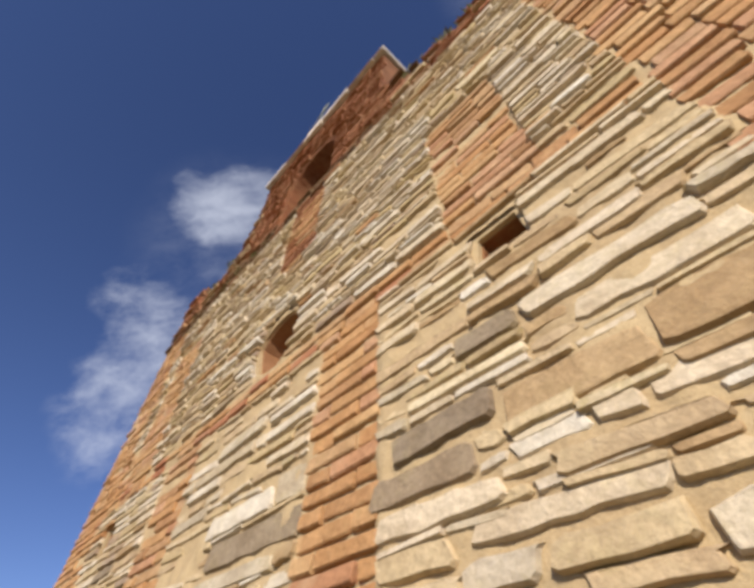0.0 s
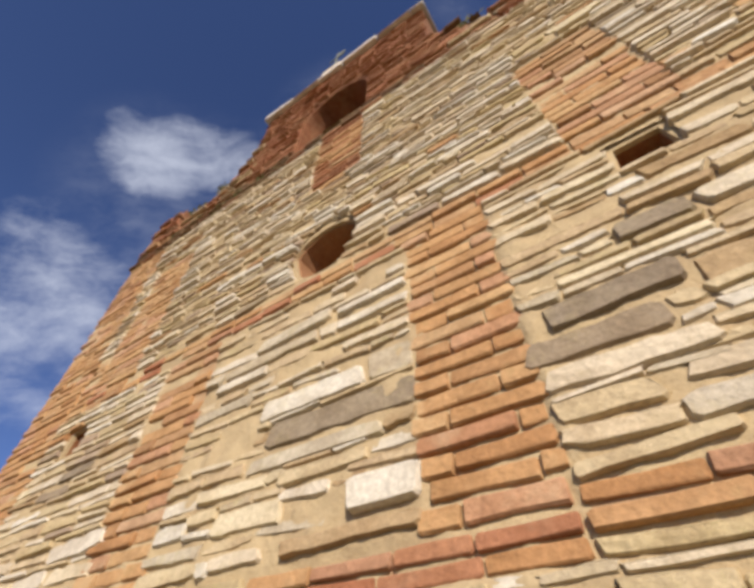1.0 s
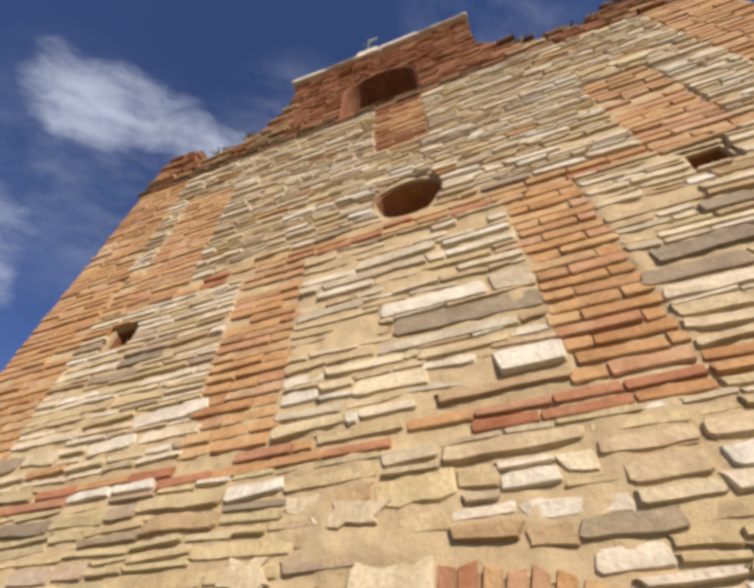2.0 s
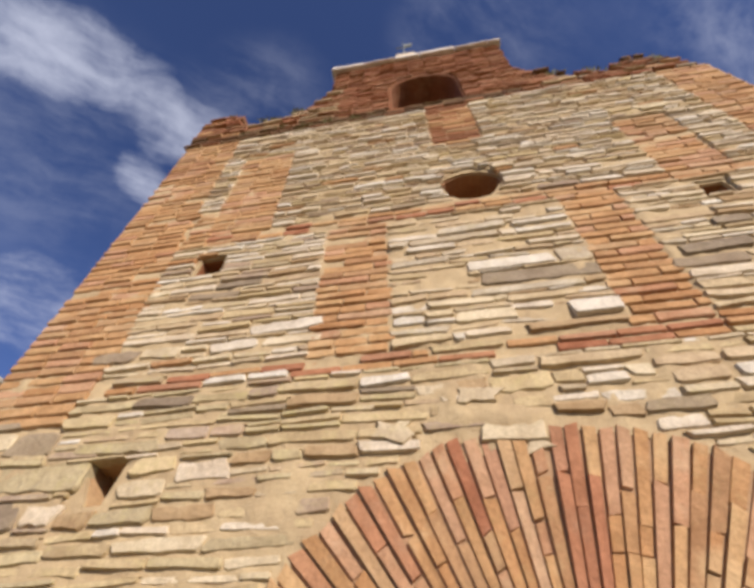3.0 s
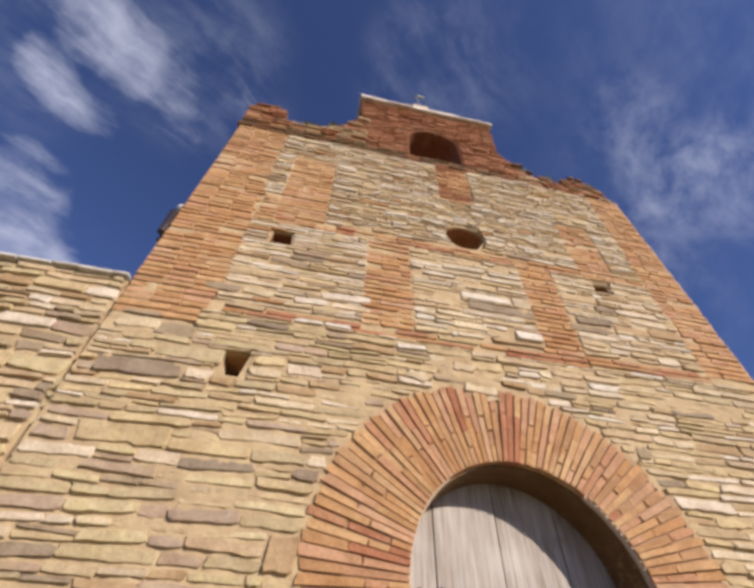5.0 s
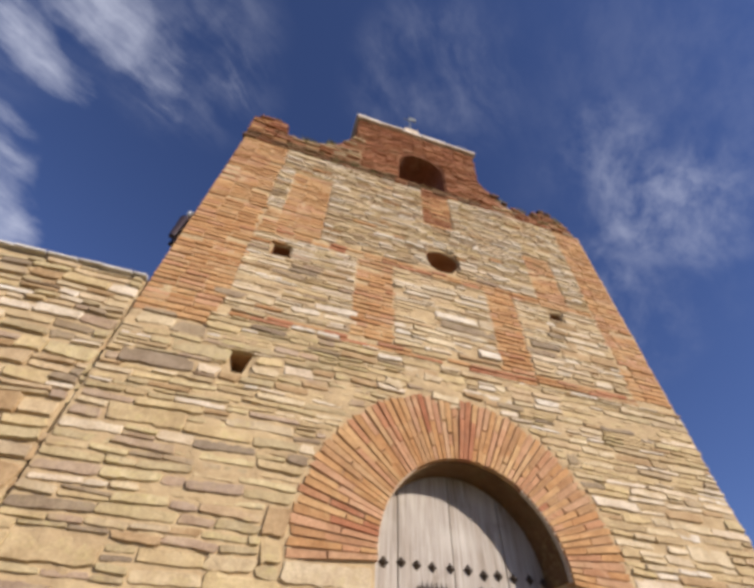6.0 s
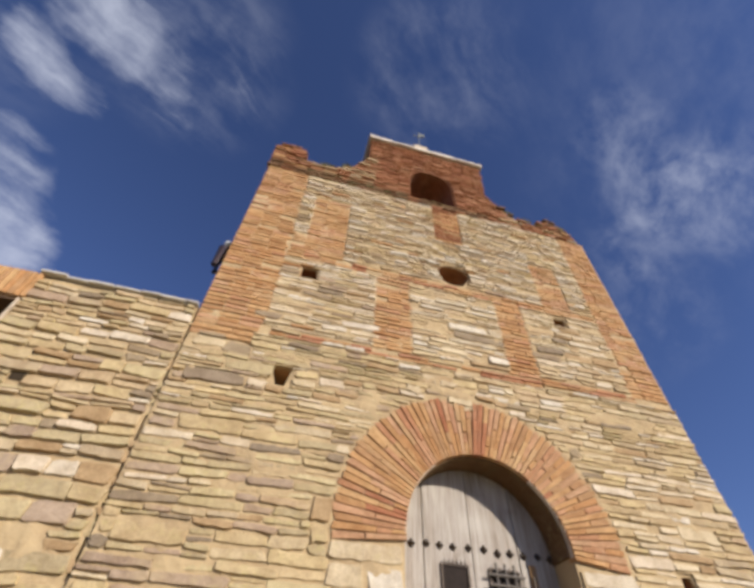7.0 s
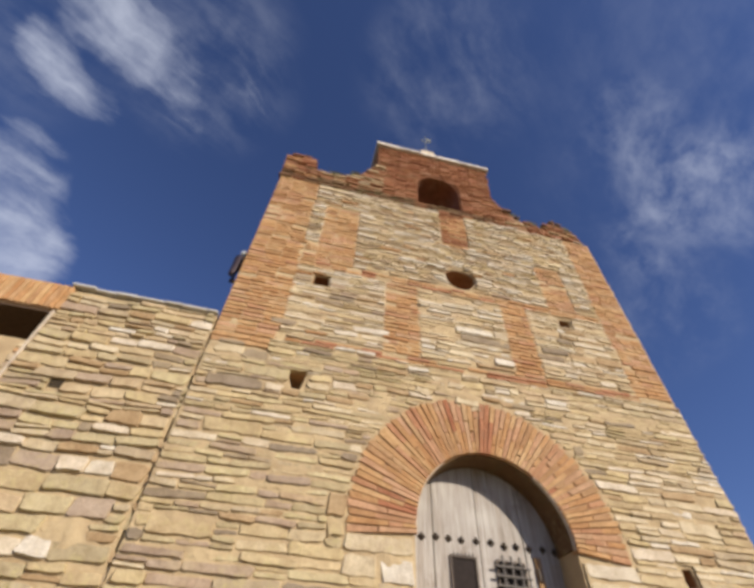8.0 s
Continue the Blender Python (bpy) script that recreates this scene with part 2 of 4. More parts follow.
def arc(cx, cz, r, a0, a1, n):
    return [(cx + r * math.cos(radians(a0 + (a1 - a0) * i / n)), cz + r * math.sin(radians(a0 + (a1 - a0) * i / n))) for i in range(n + 1)]


def stone_mesh(wd, ht, proud, rough=0.13, deep=0.07, fit=0.84):
    """A rough block, its middle at the origin and its face towards -y, with worn edges. fit: how far its ends may taper."""
    jit = lambda r: rng.uniform(-r, r)
    a, b = wd / 2, ht / 2
    k = min(b * 0.35, 0.02)
    n = 1 if wd < 0.2 else 2 if wd < 0.36 else 4 if wd < 0.55 else 6
    along = [(-a + k) + (wd - 2 * k) * (i + jit(0.25)) / (n + 1) for i in range(1, n + 1)]
    s = min(ht, 0.11) * rough
    low = [(x, -b + jit(s * 0.6)) for x in (-a + k, *along, a - k)]
    high = [(x + jit(0.03), b + jit(s * 0.6)) for x in (a - k, *reversed(along), -a + k)]
    ring = low + [(a, -b + k), (a + jit(s), b - k)] + high + [(-a, b - k), (-a + jit(s), -b + k)]
    thin, slant = (rng.uniform(fit, 1.0), rng.uniform(fit, 1.0)), (jit(min(0.35 * ht, 0.035)), jit(min(0.35 * ht, 0.035)))
    ring = [(x + jit(s * 0.5) + (slant[0] if x < 0 else slant[1]) * (z / ht), z * (thin[0] + (thin[1] - thin[0]) * (x / wd + 0.5)) + jit(s * 0.2)) for x, z in ring]
    e = min(0.005 + 0.02 * ht, b * 0.25)
    sx, sz = 1 - e / a, 1 - e / b
    tilt, lean = jit(0.022), 0.10 + jit(0.09)
    face = lambda x, z: -proud + tilt * x + lean * z + jit(0.002)
    v = [(x * sx, face(x, z), z * sz) for x, z in ring] + [(x, face(x, z) * 0.55 + 0.004, z) for x, z in ring] + [(x, deep, z) for x, z in ring]
    n = len(ring)
    f = [tuple(range(n))]
    for r in (0, n):
        f += [(r + i, r + n + i, r + n + (i + 1) % n, r + (i + 1) % n) for i in range(n)]
    return v, f


def add_stone(parent, x0, x1, z0, z1, mat, proud=0.03, y=0.0, rough=0.15, name="stone", turn=2.4, fit=0.78):
    if mat is PALE and z0 > 7.3:
        proud += 0.012
    v, f = stone_mesh(x1 - x0, z1 - z0, proud, rough, 0.07, fit)
    return part(name, mesh(name, v, f, mat), parent, pose((x0 + x1) / 2, y, (z0 + z1) / 2, 0, rng.uniform(-turn, turn), 0))


def brick_mesh(mat, k):
    r = random.Random(k)
    j = lambda s: r.uniform(-s, s)
    ring = [(-0.48, -0.5), (0, -0.5 + j(0.06)), (0.48, -0.5), (0.5, -0.38), (0.5, 0.38), (0.48, 0.5), (0, 0.5 + j(0.06)), (-0.48, 0.5), (-0.5, 0.38), (-0.5, -0.38)]
    ring = [(x + j(0.012), z + j(0.07)) for x, z in ring]
    v = [(x * 0.985, -1 + j(0.12) + 0.2 * z + 0.3 * z * r.random(), z * 0.80) for x, z in ring] + [(x, -0.55, z) for x, z in ring] + [(x, 2.0, z) for x, z in ring]
    f = [tuple(range(10))]
    for o in (0, 10):
        f += [(o + i, o + 10 + i, o + 10 + (i + 1) % 10, o + (i + 1) % 10) for i in range(10)]
    return mesh("brick", v, f, mat)


BRICKS = {m.name: [brick_mesh(m, 40 + k) for k in range(7)] for m in (BRICK, RED, ROSE, DARKBRICK, PLASTER, MOSS_SHADE)}


def add_brick(parent, x0, x1, z0, z1, mat, proud=0.022, y=0.0, turn=1.1, name="brick"):
    m = pose((x0 + x1) / 2, y, (z0 + z1) / 2, 0, rng.uniform(-turn, turn), 0) @ Matrix.Diagonal((x1 - x0, proud * rng.uniform(0.4, 1.7), z1 - z0, 1))
    return part(name, rng.choice(BRICKS[mat.name]), parent, m)


def cut(x0, x1, z0, z1, blocked):
    """The stretches of x0..x1 that stay clear of what is blocked between z0 and z1. A block is a function of z0, z1."""
    spans = [(x0, x1)]
    for b in blocked:
        hit = b(z0, z1)
        if hit:
            nxt = []
            for a, c in spans:
                if hit[1] <= a or hit[0] >= c:
                    nxt.append((a, c))
                else:
                    nxt += [s for s in ((a, hit[0]), (hit[1], c)) if s[1] - s[0] > 0.10]
            spans = nxt
    return spans


def rect(x0, x1, z0, z1):
    return lambda a, b: (x0, x1) if b > z0 + 0.02 and a < z1 - 0.02 else None


def disc(cx, cz, r, floor_z=-1e9):
    def hit(a, b):
        if b < floor_z:
            return None
        d = 0.0 if a < cz < b else min(abs(a - cz), abs(b - cz))
        if a < cz and floor_z > -1e9 and b < cz:
            d = 0.0
        return (cx - math.sqrt(r * r - d * d), cx + math.sqrt(r * r - d * d)) if d < r else None
    return hit


def pick(mats, x, z):
    """A material by its share; mats may give other shares left of a line."""
    if isinstance(mats, dict):
        mats = mats["left"] if x + rng.gauss(0, 0.7) < -1.2 else mats["right"]
    return rng.choices(*mats)[0]


def host_at(parent, x):
    """The part that a stone at x belongs to: one part, or a row of (end, part)."""
    if isinstance(parent, list):
        return next((p for end, p in parent if x < end), parent[-1][1])
    return parent


def rubble(parent, x0, x1, z0, z1, heights, widths, blocked, mats, proud=(0.010, 0.034), gap=0.010, y=0.0, miss=0.008, around=(), clear_of=(), ragged=(0.0, 0.0), swell=0.022, turn=2.4, fit=0.78):
    """Rough courses of stone between the bounds, round what is blocked."""
    z = z0
    wave = lambda x, z: swell * noise.noise(Vector((x * 0.9, z0, z * 0.6)))
    while z < z1 - 0.03:
        h = min(rng.uniform(*heights), z1 - z)
        if z1 - z - h < 0.045:
            h = z1 - z
        for p, q, lo, hi in around:
            p, q = max(p, x0), min(q, x1)
            if q - p > 0.1 and lo < z + h - 0.02 and hi > z + 0.02 and not any(f(z, z + h) and f(z, z + h)[0] < q and f(z, z + h)[1] > p for f in clear_of):
                for u, v in ((z, lo), (hi, z + h)):
                    if v - u > 0.032:
                        m = p + (q - p) * rng.uniform(0.35, 0.65)
                        for c, d in ((p, m), (m, q)) if q - p > 0.4 else ((p, q),):
                            add_stone(host_at(parent, c), c + gap / 2, d - gap / 2, u + 0.004, v - 0.004, pick(mats, c, z), rng.uniform(*proud), y, turn=turn, fit=fit)
        e0, e1 = rng.uniform(0, ragged[0]), rng.uniform(0, ragged[1])
        for a, b in cut(x0 + e0, x1 - e1, z, z + h, blocked):
            x = a
            while x < b - 0.03:
                wd = rng.uniform(*widths) * (0.6 + 0.5 * h / heights[1])
                if b - x - wd < widths[0] * 0.5:
                    wd = b - x
                if rng.random() > miss:
                    if h > 0.095 and wd < 0.42 and rng.random() < 0.3:
                        s = z + h * rng.uniform(0.4, 0.6)
                        up = wave(x + wd / 2, z)
                        for lo, hi in ((z, s), (s, z + h)):
                            add_stone(host_at(parent, x), x + gap / 2, x + wd - gap / 2, lo + up + gap / 2, hi + up - gap / 2, pick(mats, x, z), rng.uniform(*proud), y, turn=turn, fit=fit)
                    else:
                        up = wave(x + wd / 2, z)
                        lo, hi = z + up + gap * rng.uniform(0.3, 0.9), z + up + h - gap * rng.uniform(0.3, 0.9)
                        add_stone(host_at(parent, x), x + gap / 2, x + wd - gap / 2, lo, hi, pick(mats, x, z), rng.uniform(*proud), y, turn=turn, fit=fit)
                x += wd
        z += h


def brickwork(parent, x0, x1, z0, z1, mat, length=0.29, pitch=0.088, joint=0.015, blocked=(), tooth=0.0, side="", proud=0.013, y=0.0, other=None, share=0.0):
    rows = max(1, round((z1 - z0) / pitch))
    step = (z1 - z0) / rows
    for i in range(rows):
        z = z0 + i * step
        a = x0 - (rng.uniform(0, tooth) if "l" in side else 0)
        b = x1 + (rng.uniform(0, tooth) if "r" in side else 0)
        for p, q in cut(a, b, z, z + step, blocked):
            n = max(1, round((q - p) / length + (0.25 if i % 2 else -0.25)))
            xs = [p + (q - p) * k / n + (rng.uniform(-0.10, 0.10) * (q - p) / n if 0 < k < n else 0) + ((0.14 if i % 2 else -0.10) if n == 2 and k == 1 else 0) for k in range(n + 1)]
            for u, v in zip(xs, xs[1:]):
                m = other if other and rng.random() < share else mat
                if rng.random() < 0.975:
                    lo, hi = z + joint * rng.uniform(0.3, 0.75), z + step - joint * rng.uniform(0.3, 0.75)
                    add_brick(parent, u + 0.006, v - 0.006, lo, hi, m, proud, y)


# ---------------------------------------------------------------- ground
def ground():
    n, size = 60, 900.0
    vs, fs = [], []
    for i in range(n + 1):
        for j in range(n + 1):
            u, v = (i / n * 2 - 1), (j / n * 2 - 1)
            x, y = size * u * abs(u) ** 1.5, size * v * abs(v) ** 1.5
            far = min(1.0, max(0.0, (math.hypot(x, y) - 14) / 60))
            vs.append((x, y, -0.02 + far * (6 * noise.noise(Vector((x, y, 0)) * 0.011) - 3)))
    for i in range(n):
        for j in range(n):
            a = i * (n + 1) + j
            fs.append((a, a + n + 1, a + n + 2, a + 1))
    ob = new("ground", mesh("ground", vs, fs, EARTH, True))
    tagged(ob, "dry earth with sparse grass round the tower", "ground", kind="structure")


ground()

# ---------------------------------------------------------------- tower
LEFT, RIGHT, TOP, THICK = -4.02, 3.66, 10.08, 0.85
ACX, ACZ, RIN = -0.03, 3.04, 1.01
OCX, OCZ, ROUT = -0.09, 3.09, 1.755
DOORX0, DOORX1 = ACX - RIN, ACX + RIN
tower = tagged(new("tower"), "old rubble stone tower with brick piers and bell gable", "tower")

door_hole = [(DOORX0, 0.15), (DOORX1, 0.15)] + arc(ACX, ACZ, RIN, 0, 180, 28)
oval = [(0.03 + 0.31 * math.cos(a) * (1 + 0.08 * math.sin(3 * a) + 0.06 * math.sin(5 * a + 1)), 7.70 + 0.31 * math.sin(a) * (1 + 0.07 * math.cos(2 * a))) for a in [i * math.tau / 18 for i in range(18)]]
POCKETS = {"left": (-2.80, -2.50, 6.71, 6.97), "right": (1.94, 2.21, 6.90, 7.10), "foot": (2.34, 2.52, 2.72, 2.94), "low": (-2.85, -2.57, 4.57, 4.85)}
holes = [door_hole, oval] + [[(a, c), (b, c + 0.02), (b - 0.02, d), (a + 0.03, d - 0.01)] if k != "low" else [(a + 0.10, c), (b - 0.06, c), (b, d), (a, d)] for k, (a, b, c, d) in POCKETS.items()]
front = part("front_wall", (slab([(LEFT, -0.3), (RIGHT, -0.3), (RIGHT, TOP), (LEFT, TOP)], holes, 0.016, THICK), BED), tower, label="lime mortar bed of the rubble front wall")
for nm, b in (("left_wall", (LEFT, LEFT + 0.8, THICK, 7.0, -0.3, TOP)), ("right_wall", (RIGHT - 0.8, RIGHT, THICK, 7.0, -0.3, TOP)), ("back_wall", (LEFT + 0.8, RIGHT - 0.8, 6.2, 7.0, -0.3, TOP)), ("roof", (LEFT + 0.8, RIGHT - 0.8, THICK, 6.2, TOP - 0.6, TOP - 0.3))):
    part(nm, (boxed(*b), BED if nm != "roof" else SLATE), tower)
part("room_floor", (boxed(LEFT + 0.8, RIGHT - 0.8, THICK, 6.2, 4.25, 4.4), WOOD), tower)

ARCH = disc(OCX, OCZ, ROUT + 0.005, 2.86)
DOORWAY = rect(DOORX0 - 0.01, DOORX1 + 0.01, 0, 3.1)
OVAL = disc(0.03, 7.70, 0.32)
PK = [rect(a - 0.01, b + 0.01, c, d) for a, b, c, d in POCKETS.values()]
PIERS = {"p1": (-1.46, -0.90, 5.50, 7.16), "p2": (0.77, 1.25, 5.50, 7.20), "p0": (-2.82, -2.14, 7.36, 9.25), "p3": (-0.25, 0.33, 8.75, TOP), "p4": (1.84, 2.40, 7.36, 8.66)}
PB = [rect(a - 0.02, b + 0.02, c, d) for a, b, c, d in PIERS.values()] + [rect(-3.12, -2.80, 7.36, 7.87)]

# single blocks that stand out: x0, x1, z0, z1, material, proud
FEATURES = [
    (-3.28, -2.90, 5.66, 5.79, GREY, 0.03), (-2.88, -2.52, 5.66, 5.79, STONE, 0.03), (-3.10, -2.45, 5.82, 5.91, PALE, 0.035), (-2.00, -1.40, 5.80, 5.93, PALE, 0.035), (-2.30, -1.90, 5.66, 5.77, PALE, 0.03), (-1.86, -1.40, 5.66, 5.76, PALE, 0.03),
    (-2.70, -2.20, 6.30, 6.40, GREY, 0.03), (-3.86, -3.12, 4.42, 4.64, GREY, 0.03), (-3.90, -3.52, 4.95, 5.12, STONE, 0.03), (-3.50, -3.15, 4.90, 5.10, GREY, 0.03),
    (-2.20, -1.86, 4.66, 4.80, PALE, 0.03), (-2.98, -2.36, 4.87, 4.97, LICHEN, 0.045), (-3.45, -2.80, 4.66, 4.86, LICHEN, 0.03), (-2.50, -2.22, 4.72, 4.86, STONE, 0.03), (-2.55, -2.24, 4.58, 4.70, STONE, 0.03), (-3.10, -2.86, 4.46, 4.60, PALE, 0.03), (-0.28, 0.12, 5.06, 5.20, STONE, 0.03), (0.06, 0.34, 4.88, 4.97, BROWN, 0.06),
] + [
    (-2.08, -1.85, 3.00, 3.26, BROWN, 0.05), (-2.06, -1.87, 2.80, 2.97, STONE, 0.03), (-1.84, -1.06, 2.69, 2.87, CREAM, 0.03), (1.02, 1.70, 2.70, 2.87, PALE, 0.03), (-1.45, -1.06, 2.42, 2.67, PALE, 0.03), (-1.84, -1.48, 2.44, 2.67, CREAM, 0.03),
    (1.02, 1.50, 2.44, 2.68, CREAM, 0.03), (1.72, 2.30, 2.96, 3.12, PALE, 0.03), (2.60, 3.20, 3.34, 3.52, STONE, 0.03),
    (-2.62, -1.95, 3.92, 4.04, STONE, 0.03), (-3.70, -2.98, 3.78, 3.98, STONE, 0.03), (-3.85, -3.20, 2.62, 2.86, STONE, 0.03), (1.35, 1.52, 4.24, 4.44, GREY, 0.02),
]
# blocks of the two panels nearest the path and of the wall under them: x0, x1, z0, z1, kind
PANEL = [
    (-0.14, 0.76, 6.04, 6.20, "G"), (-0.23, 0.47, 6.22, 6.37, "P"), (0.49, 0.75, 6.22, 6.41, "F"), (0.39, 0.75, 5.63, 5.79, "P"), (-0.25, 0.58, 5.93, 6.02, "F"), (0.00, 0.50, 5.82, 5.91, "W"), (-0.40, 0.04, 5.67, 5.79, "P"),
    (-0.86, -0.62, 5.71, 5.81, "P"), (-0.58, -0.27, 5.95, 6.03, "W"), (-0.36, -0.04, 5.53, 5.60, "P"), (0.07, 0.74, 5.53, 5.60, "B"), (-0.72, -0.27, 6.58, 6.66, "P"), (-0.41, 0.20, 6.80, 6.93, "F"), (-0.70, 0.12, 6.68, 6.78, "F"), (0.26, 0.74, 6.68, 6.76, "P"), (0.25, 0.74, 6.80, 6.88, "P"), (-0.86, -0.36, 6.40, 6.49, "F"),
]
FLANK = [
    (1.36, 1.88, 6.12, 6.25, "G"), (1.24, 1.76, 5.97, 6.10, "G"), (1.28, 1.84, 5.85, 5.95, "P"), (1.70, 2.28, 5.755, 5.84, "P"), (1.88, 2.15, 5.95, 6.03, "P"), (1.90, 2.40, 6.05, 6.21, "O"), (2.17, 2.30, 5.95, 6.035, "P"), (2.42, 2.92, 6.07, 6.27, "B"), (2.24, 2.78, 6.29, 6.41, "P"), (2.07, 2.71, 6.43, 6.54, "P"),
    (2.02, 2.46, 5.855, 5.93, "W"), (2.32, 2.62, 5.95, 6.05, "P"), (1.82, 1.98, 6.73, 6.80, "P"), (1.74, 2.05, 6.42, 6.54, "G"), (1.46, 2.05, 6.31, 6.37, "P"), (1.93, 2.28, 5.64, 5.735, "W"), (2.30, 2.62, 5.60, 5.72, "P"), (1.27, 1.62, 5.73, 5.83, "W"), (1.64, 1.90, 5.64, 5.735, "F"),
]
NEAR_WALL = [
    (1.11, 1.56, 5.14, 5.24, "W"), (1.12, 1.48, 5.02, 5.12, "P"), (0.29, 0.54, 5.06, 5.15, "P"), (-0.24, 0.05, 5.25, 5.33, "P"), (0.77, 1.08, 5.01, 5.12, "W"), (0.06, 0.69, 5.22, 5.31, "W"), (0.71, 1.09, 5.14, 5.23, "W"), (2.48, 2.92, 5.76, 5.86, "W"), (1.84, 2.18, 6.63, 6.70, "P"), (2.20, 2.62, 6.64, 6.71, "P"),
]
FADED = masonry("faded_limestone", [(0.0, (0.49, 0.42, 0.30)), (0.4, (0.60, 0.53, 0.40)), (0.7, (0.52, 0.43, 0.29)), (1.0, (0.57, 0.51, 0.41))], MORTAR, 0.35, 0.45)
WARM = masonry("warm_limestone", [(0.0, (0.56, 0.44, 0.27)), (0.3, (0.62, 0.51, 0.32)), (0.6, (0.54, 0.41, 0.25)), (1.0, (0.64, 0.53, 0.36))], MORTAR, 0.15, 0.5)
KIND = {"W": WARM, "P": PALE, "G": GREY, "B": BROWN, "F": FADED, "O": masonry("tan_sandstone", [(0.0, (0.50, 0.36, 0.20)), (1.0, (0.54, 0.40, 0.23))], MORTAR, 0.1, 0.25)}
NEAR = PANEL + FLANK + NEAR_WALL
BLOCKS = [f[:4] for f in FEATURES + NEAR]
FB = [rect(a, b, c, d) for a, b, c, d in BLOCKS]
MIXED = {"left": ([STONE, LICHEN, DULL, PALE, GREY, BROWN], [34, 34, 12, 8, 7, 5]), "right": ([STONE, PALE, GREY, BROWN, LICHEN], [55, 30, 4, 6, 5])}
SIDE = ([WARM, PALE, FADED, STONE, BROWN], [42, 28, 12, 12, 6])
UPPER = ([STONE, DULL, PALE, WARM, GREY, BRICK, BROWN], [20, 9, 44, 18, 2, 3, 4])

field = {}
for nm, label, b in (("lower_field", "lower field of rubble stone", (LEFT, RIGHT, 4.0, 5.4)), ("gate_field", "rubble stone beside the gate arch", (LEFT, RIGHT, 2.0, 4.6)), ("foot_field", "large stones at the tower foot", (LEFT, -1.2, -0.3, 2.0)), ("middle_field", "stone panel between brick piers", (LEFT, RIGHT, 5.4, 7.2)), ("upper_field", "upper field of thin pale stones", (LEFT, RIGHT, 7.2, TOP)), ("shoulder_field", "thin stones beside the upper opening", (LEFT, RIGHT, 7.2, TOP)), ("crown_field", "thin stones under the parapet", (LEFT, RIGHT, 7.2, TOP))):
    field[nm] = part(nm, (boxed(b[0] + 0.1, b[1] - 0.1, THICK - 0.02, THICK + 0.02 + 0.01 * len(field), b[2] + 0.4, b[3] - 0.1), BED), tower, label=label)
for a, b, c, d, mat, pr in FEATURES:
    add_stone(field["middle_field" if c > 5.5 else "lower_field" if c > 4.2 else "gate_field"], a + 0.006, b - 0.006, c + 0.006, d - 0.006, mat, pr * 0.6, rough=0.2, fit=0.94)
for a, b, c, d, k in NEAR:
    add_stone(field["middle_field"], a + 0.004, b - 0.004, c + 0.003, d - 0.003, KIND[k], rng.uniform(0.016, 0.036), rough=0.14, turn=1.2, fit=0.93)
LOWB = FB + [ARCH, DOORWAY] + PK
rubble(field["gate_field"], LEFT, RIGHT + 0.02, 2.0, 4.2, (0.06, 0.14), (0.20, 0.68), LOWB, MIXED, (0.008, 0.032), around=BLOCKS, clear_of=[ARCH, DOORWAY] + PK, ragged=(0.05, 0.035), swell=0.035, turn=3.2, fit=0.74)
rubble(field["lower_field"], LEFT, RIGHT + 0.02, 4.2, 5.35, (0.05, 0.115), (0.18, 0.56), LOWB + [rect(LEFT, -3.2, 5.12, 5.36)], MIXED, (0.008, 0.032), around=BLOCKS, clear_of=[ARCH, DOORWAY] + PK, ragged=(0.05, 0.035), swell=0.035, turn=3.2, fit=0.74)
rubble(field["lower_field"], 1.27, RIGHT + 0.02, 5.35, 5.41, (0.06, 0.06), (0.25, 0.5), [], SIDE)
rubble(field["foot_field"], LEFT, RIGHT + 0.03, 0.0, 2.0, (0.18, 0.30), (0.4, 0.8), [DOORWAY], MIXED)
rubble(field["middle_field"], -3.12, -1.48, 5.51, 7.16, (0.05, 0.10), (0.18, 0.52), FB + PK + PB, UPPER, around=BLOCKS, clear_of=PK)
rubble(field["middle_field"], -0.88, 0.75, 5.51, 7.16, (0.05, 0.105), (0.16, 0.50), FB + PK + PB, SIDE, miss=0.24, around=BLOCKS, clear_of=PK + PB, turn=3.5, fit=0.72)
rubble(field["middle_field"], 1.27, 2.93, 5.57, 7.20, (0.05, 0.10), (0.20, 0.60), FB + PK + PB, SIDE, (0.012, 0.034), miss=0.2, around=BLOCKS, clear_of=PK + PB, turn=3.5, fit=0.72)
rubble([(-1.1, field["upper_field"]), (0.9, field["shoulder_field"]), (9.0, field["crown_field"])], -3.12, 2.93, 7.36, TOP, (0.045, 0.10), (0.13, 0.42), PB + [OVAL], UPPER, (0.010, 0.036))

# mortar pressed between the stones: a wavy sheet that rises over their edges here and there
def mortar_sheet(parent, x0, x1, z0, z1, y, skip, mat, deeper, step=0.026, seed=0.0):
    nx, nz = int((x1 - x0) / step) + 1, int((z1 - z0) / step) + 1
    vs, fs = [], []
    for i in range(nx + 1):
        for j in range(nz + 1):
            x, z = x0 + (x1 - x0) * i / nx, z0 + (z1 - z0) * j / nz
            p = Vector((x + seed, seed, z))
            h = 0.013 * noise.fractal(p * 7.0, 1.0, 2.0, 4) + 0.013 * noise.noise(p * 1.7) + 0.004 * noise.noise(p * 26.0)
            vs.append((x, y - h + deeper(x, z), z))
    for i in range(nx):
        for j in range(nz):
            x, z = x0 + (x1 - x0) * (i + 0.5) / nx, z0 + (z1 - z0) * (j + 0.5) / nz
            if not skip(x, z):
                a = i * (nz + 1) + j
                fs.append((a, a + nz + 1, a + nz + 2, a + 1))
    return part("mortar", mesh("mortar", vs, fs, mat, True), parent, label="ochre lime mortar between the stones")


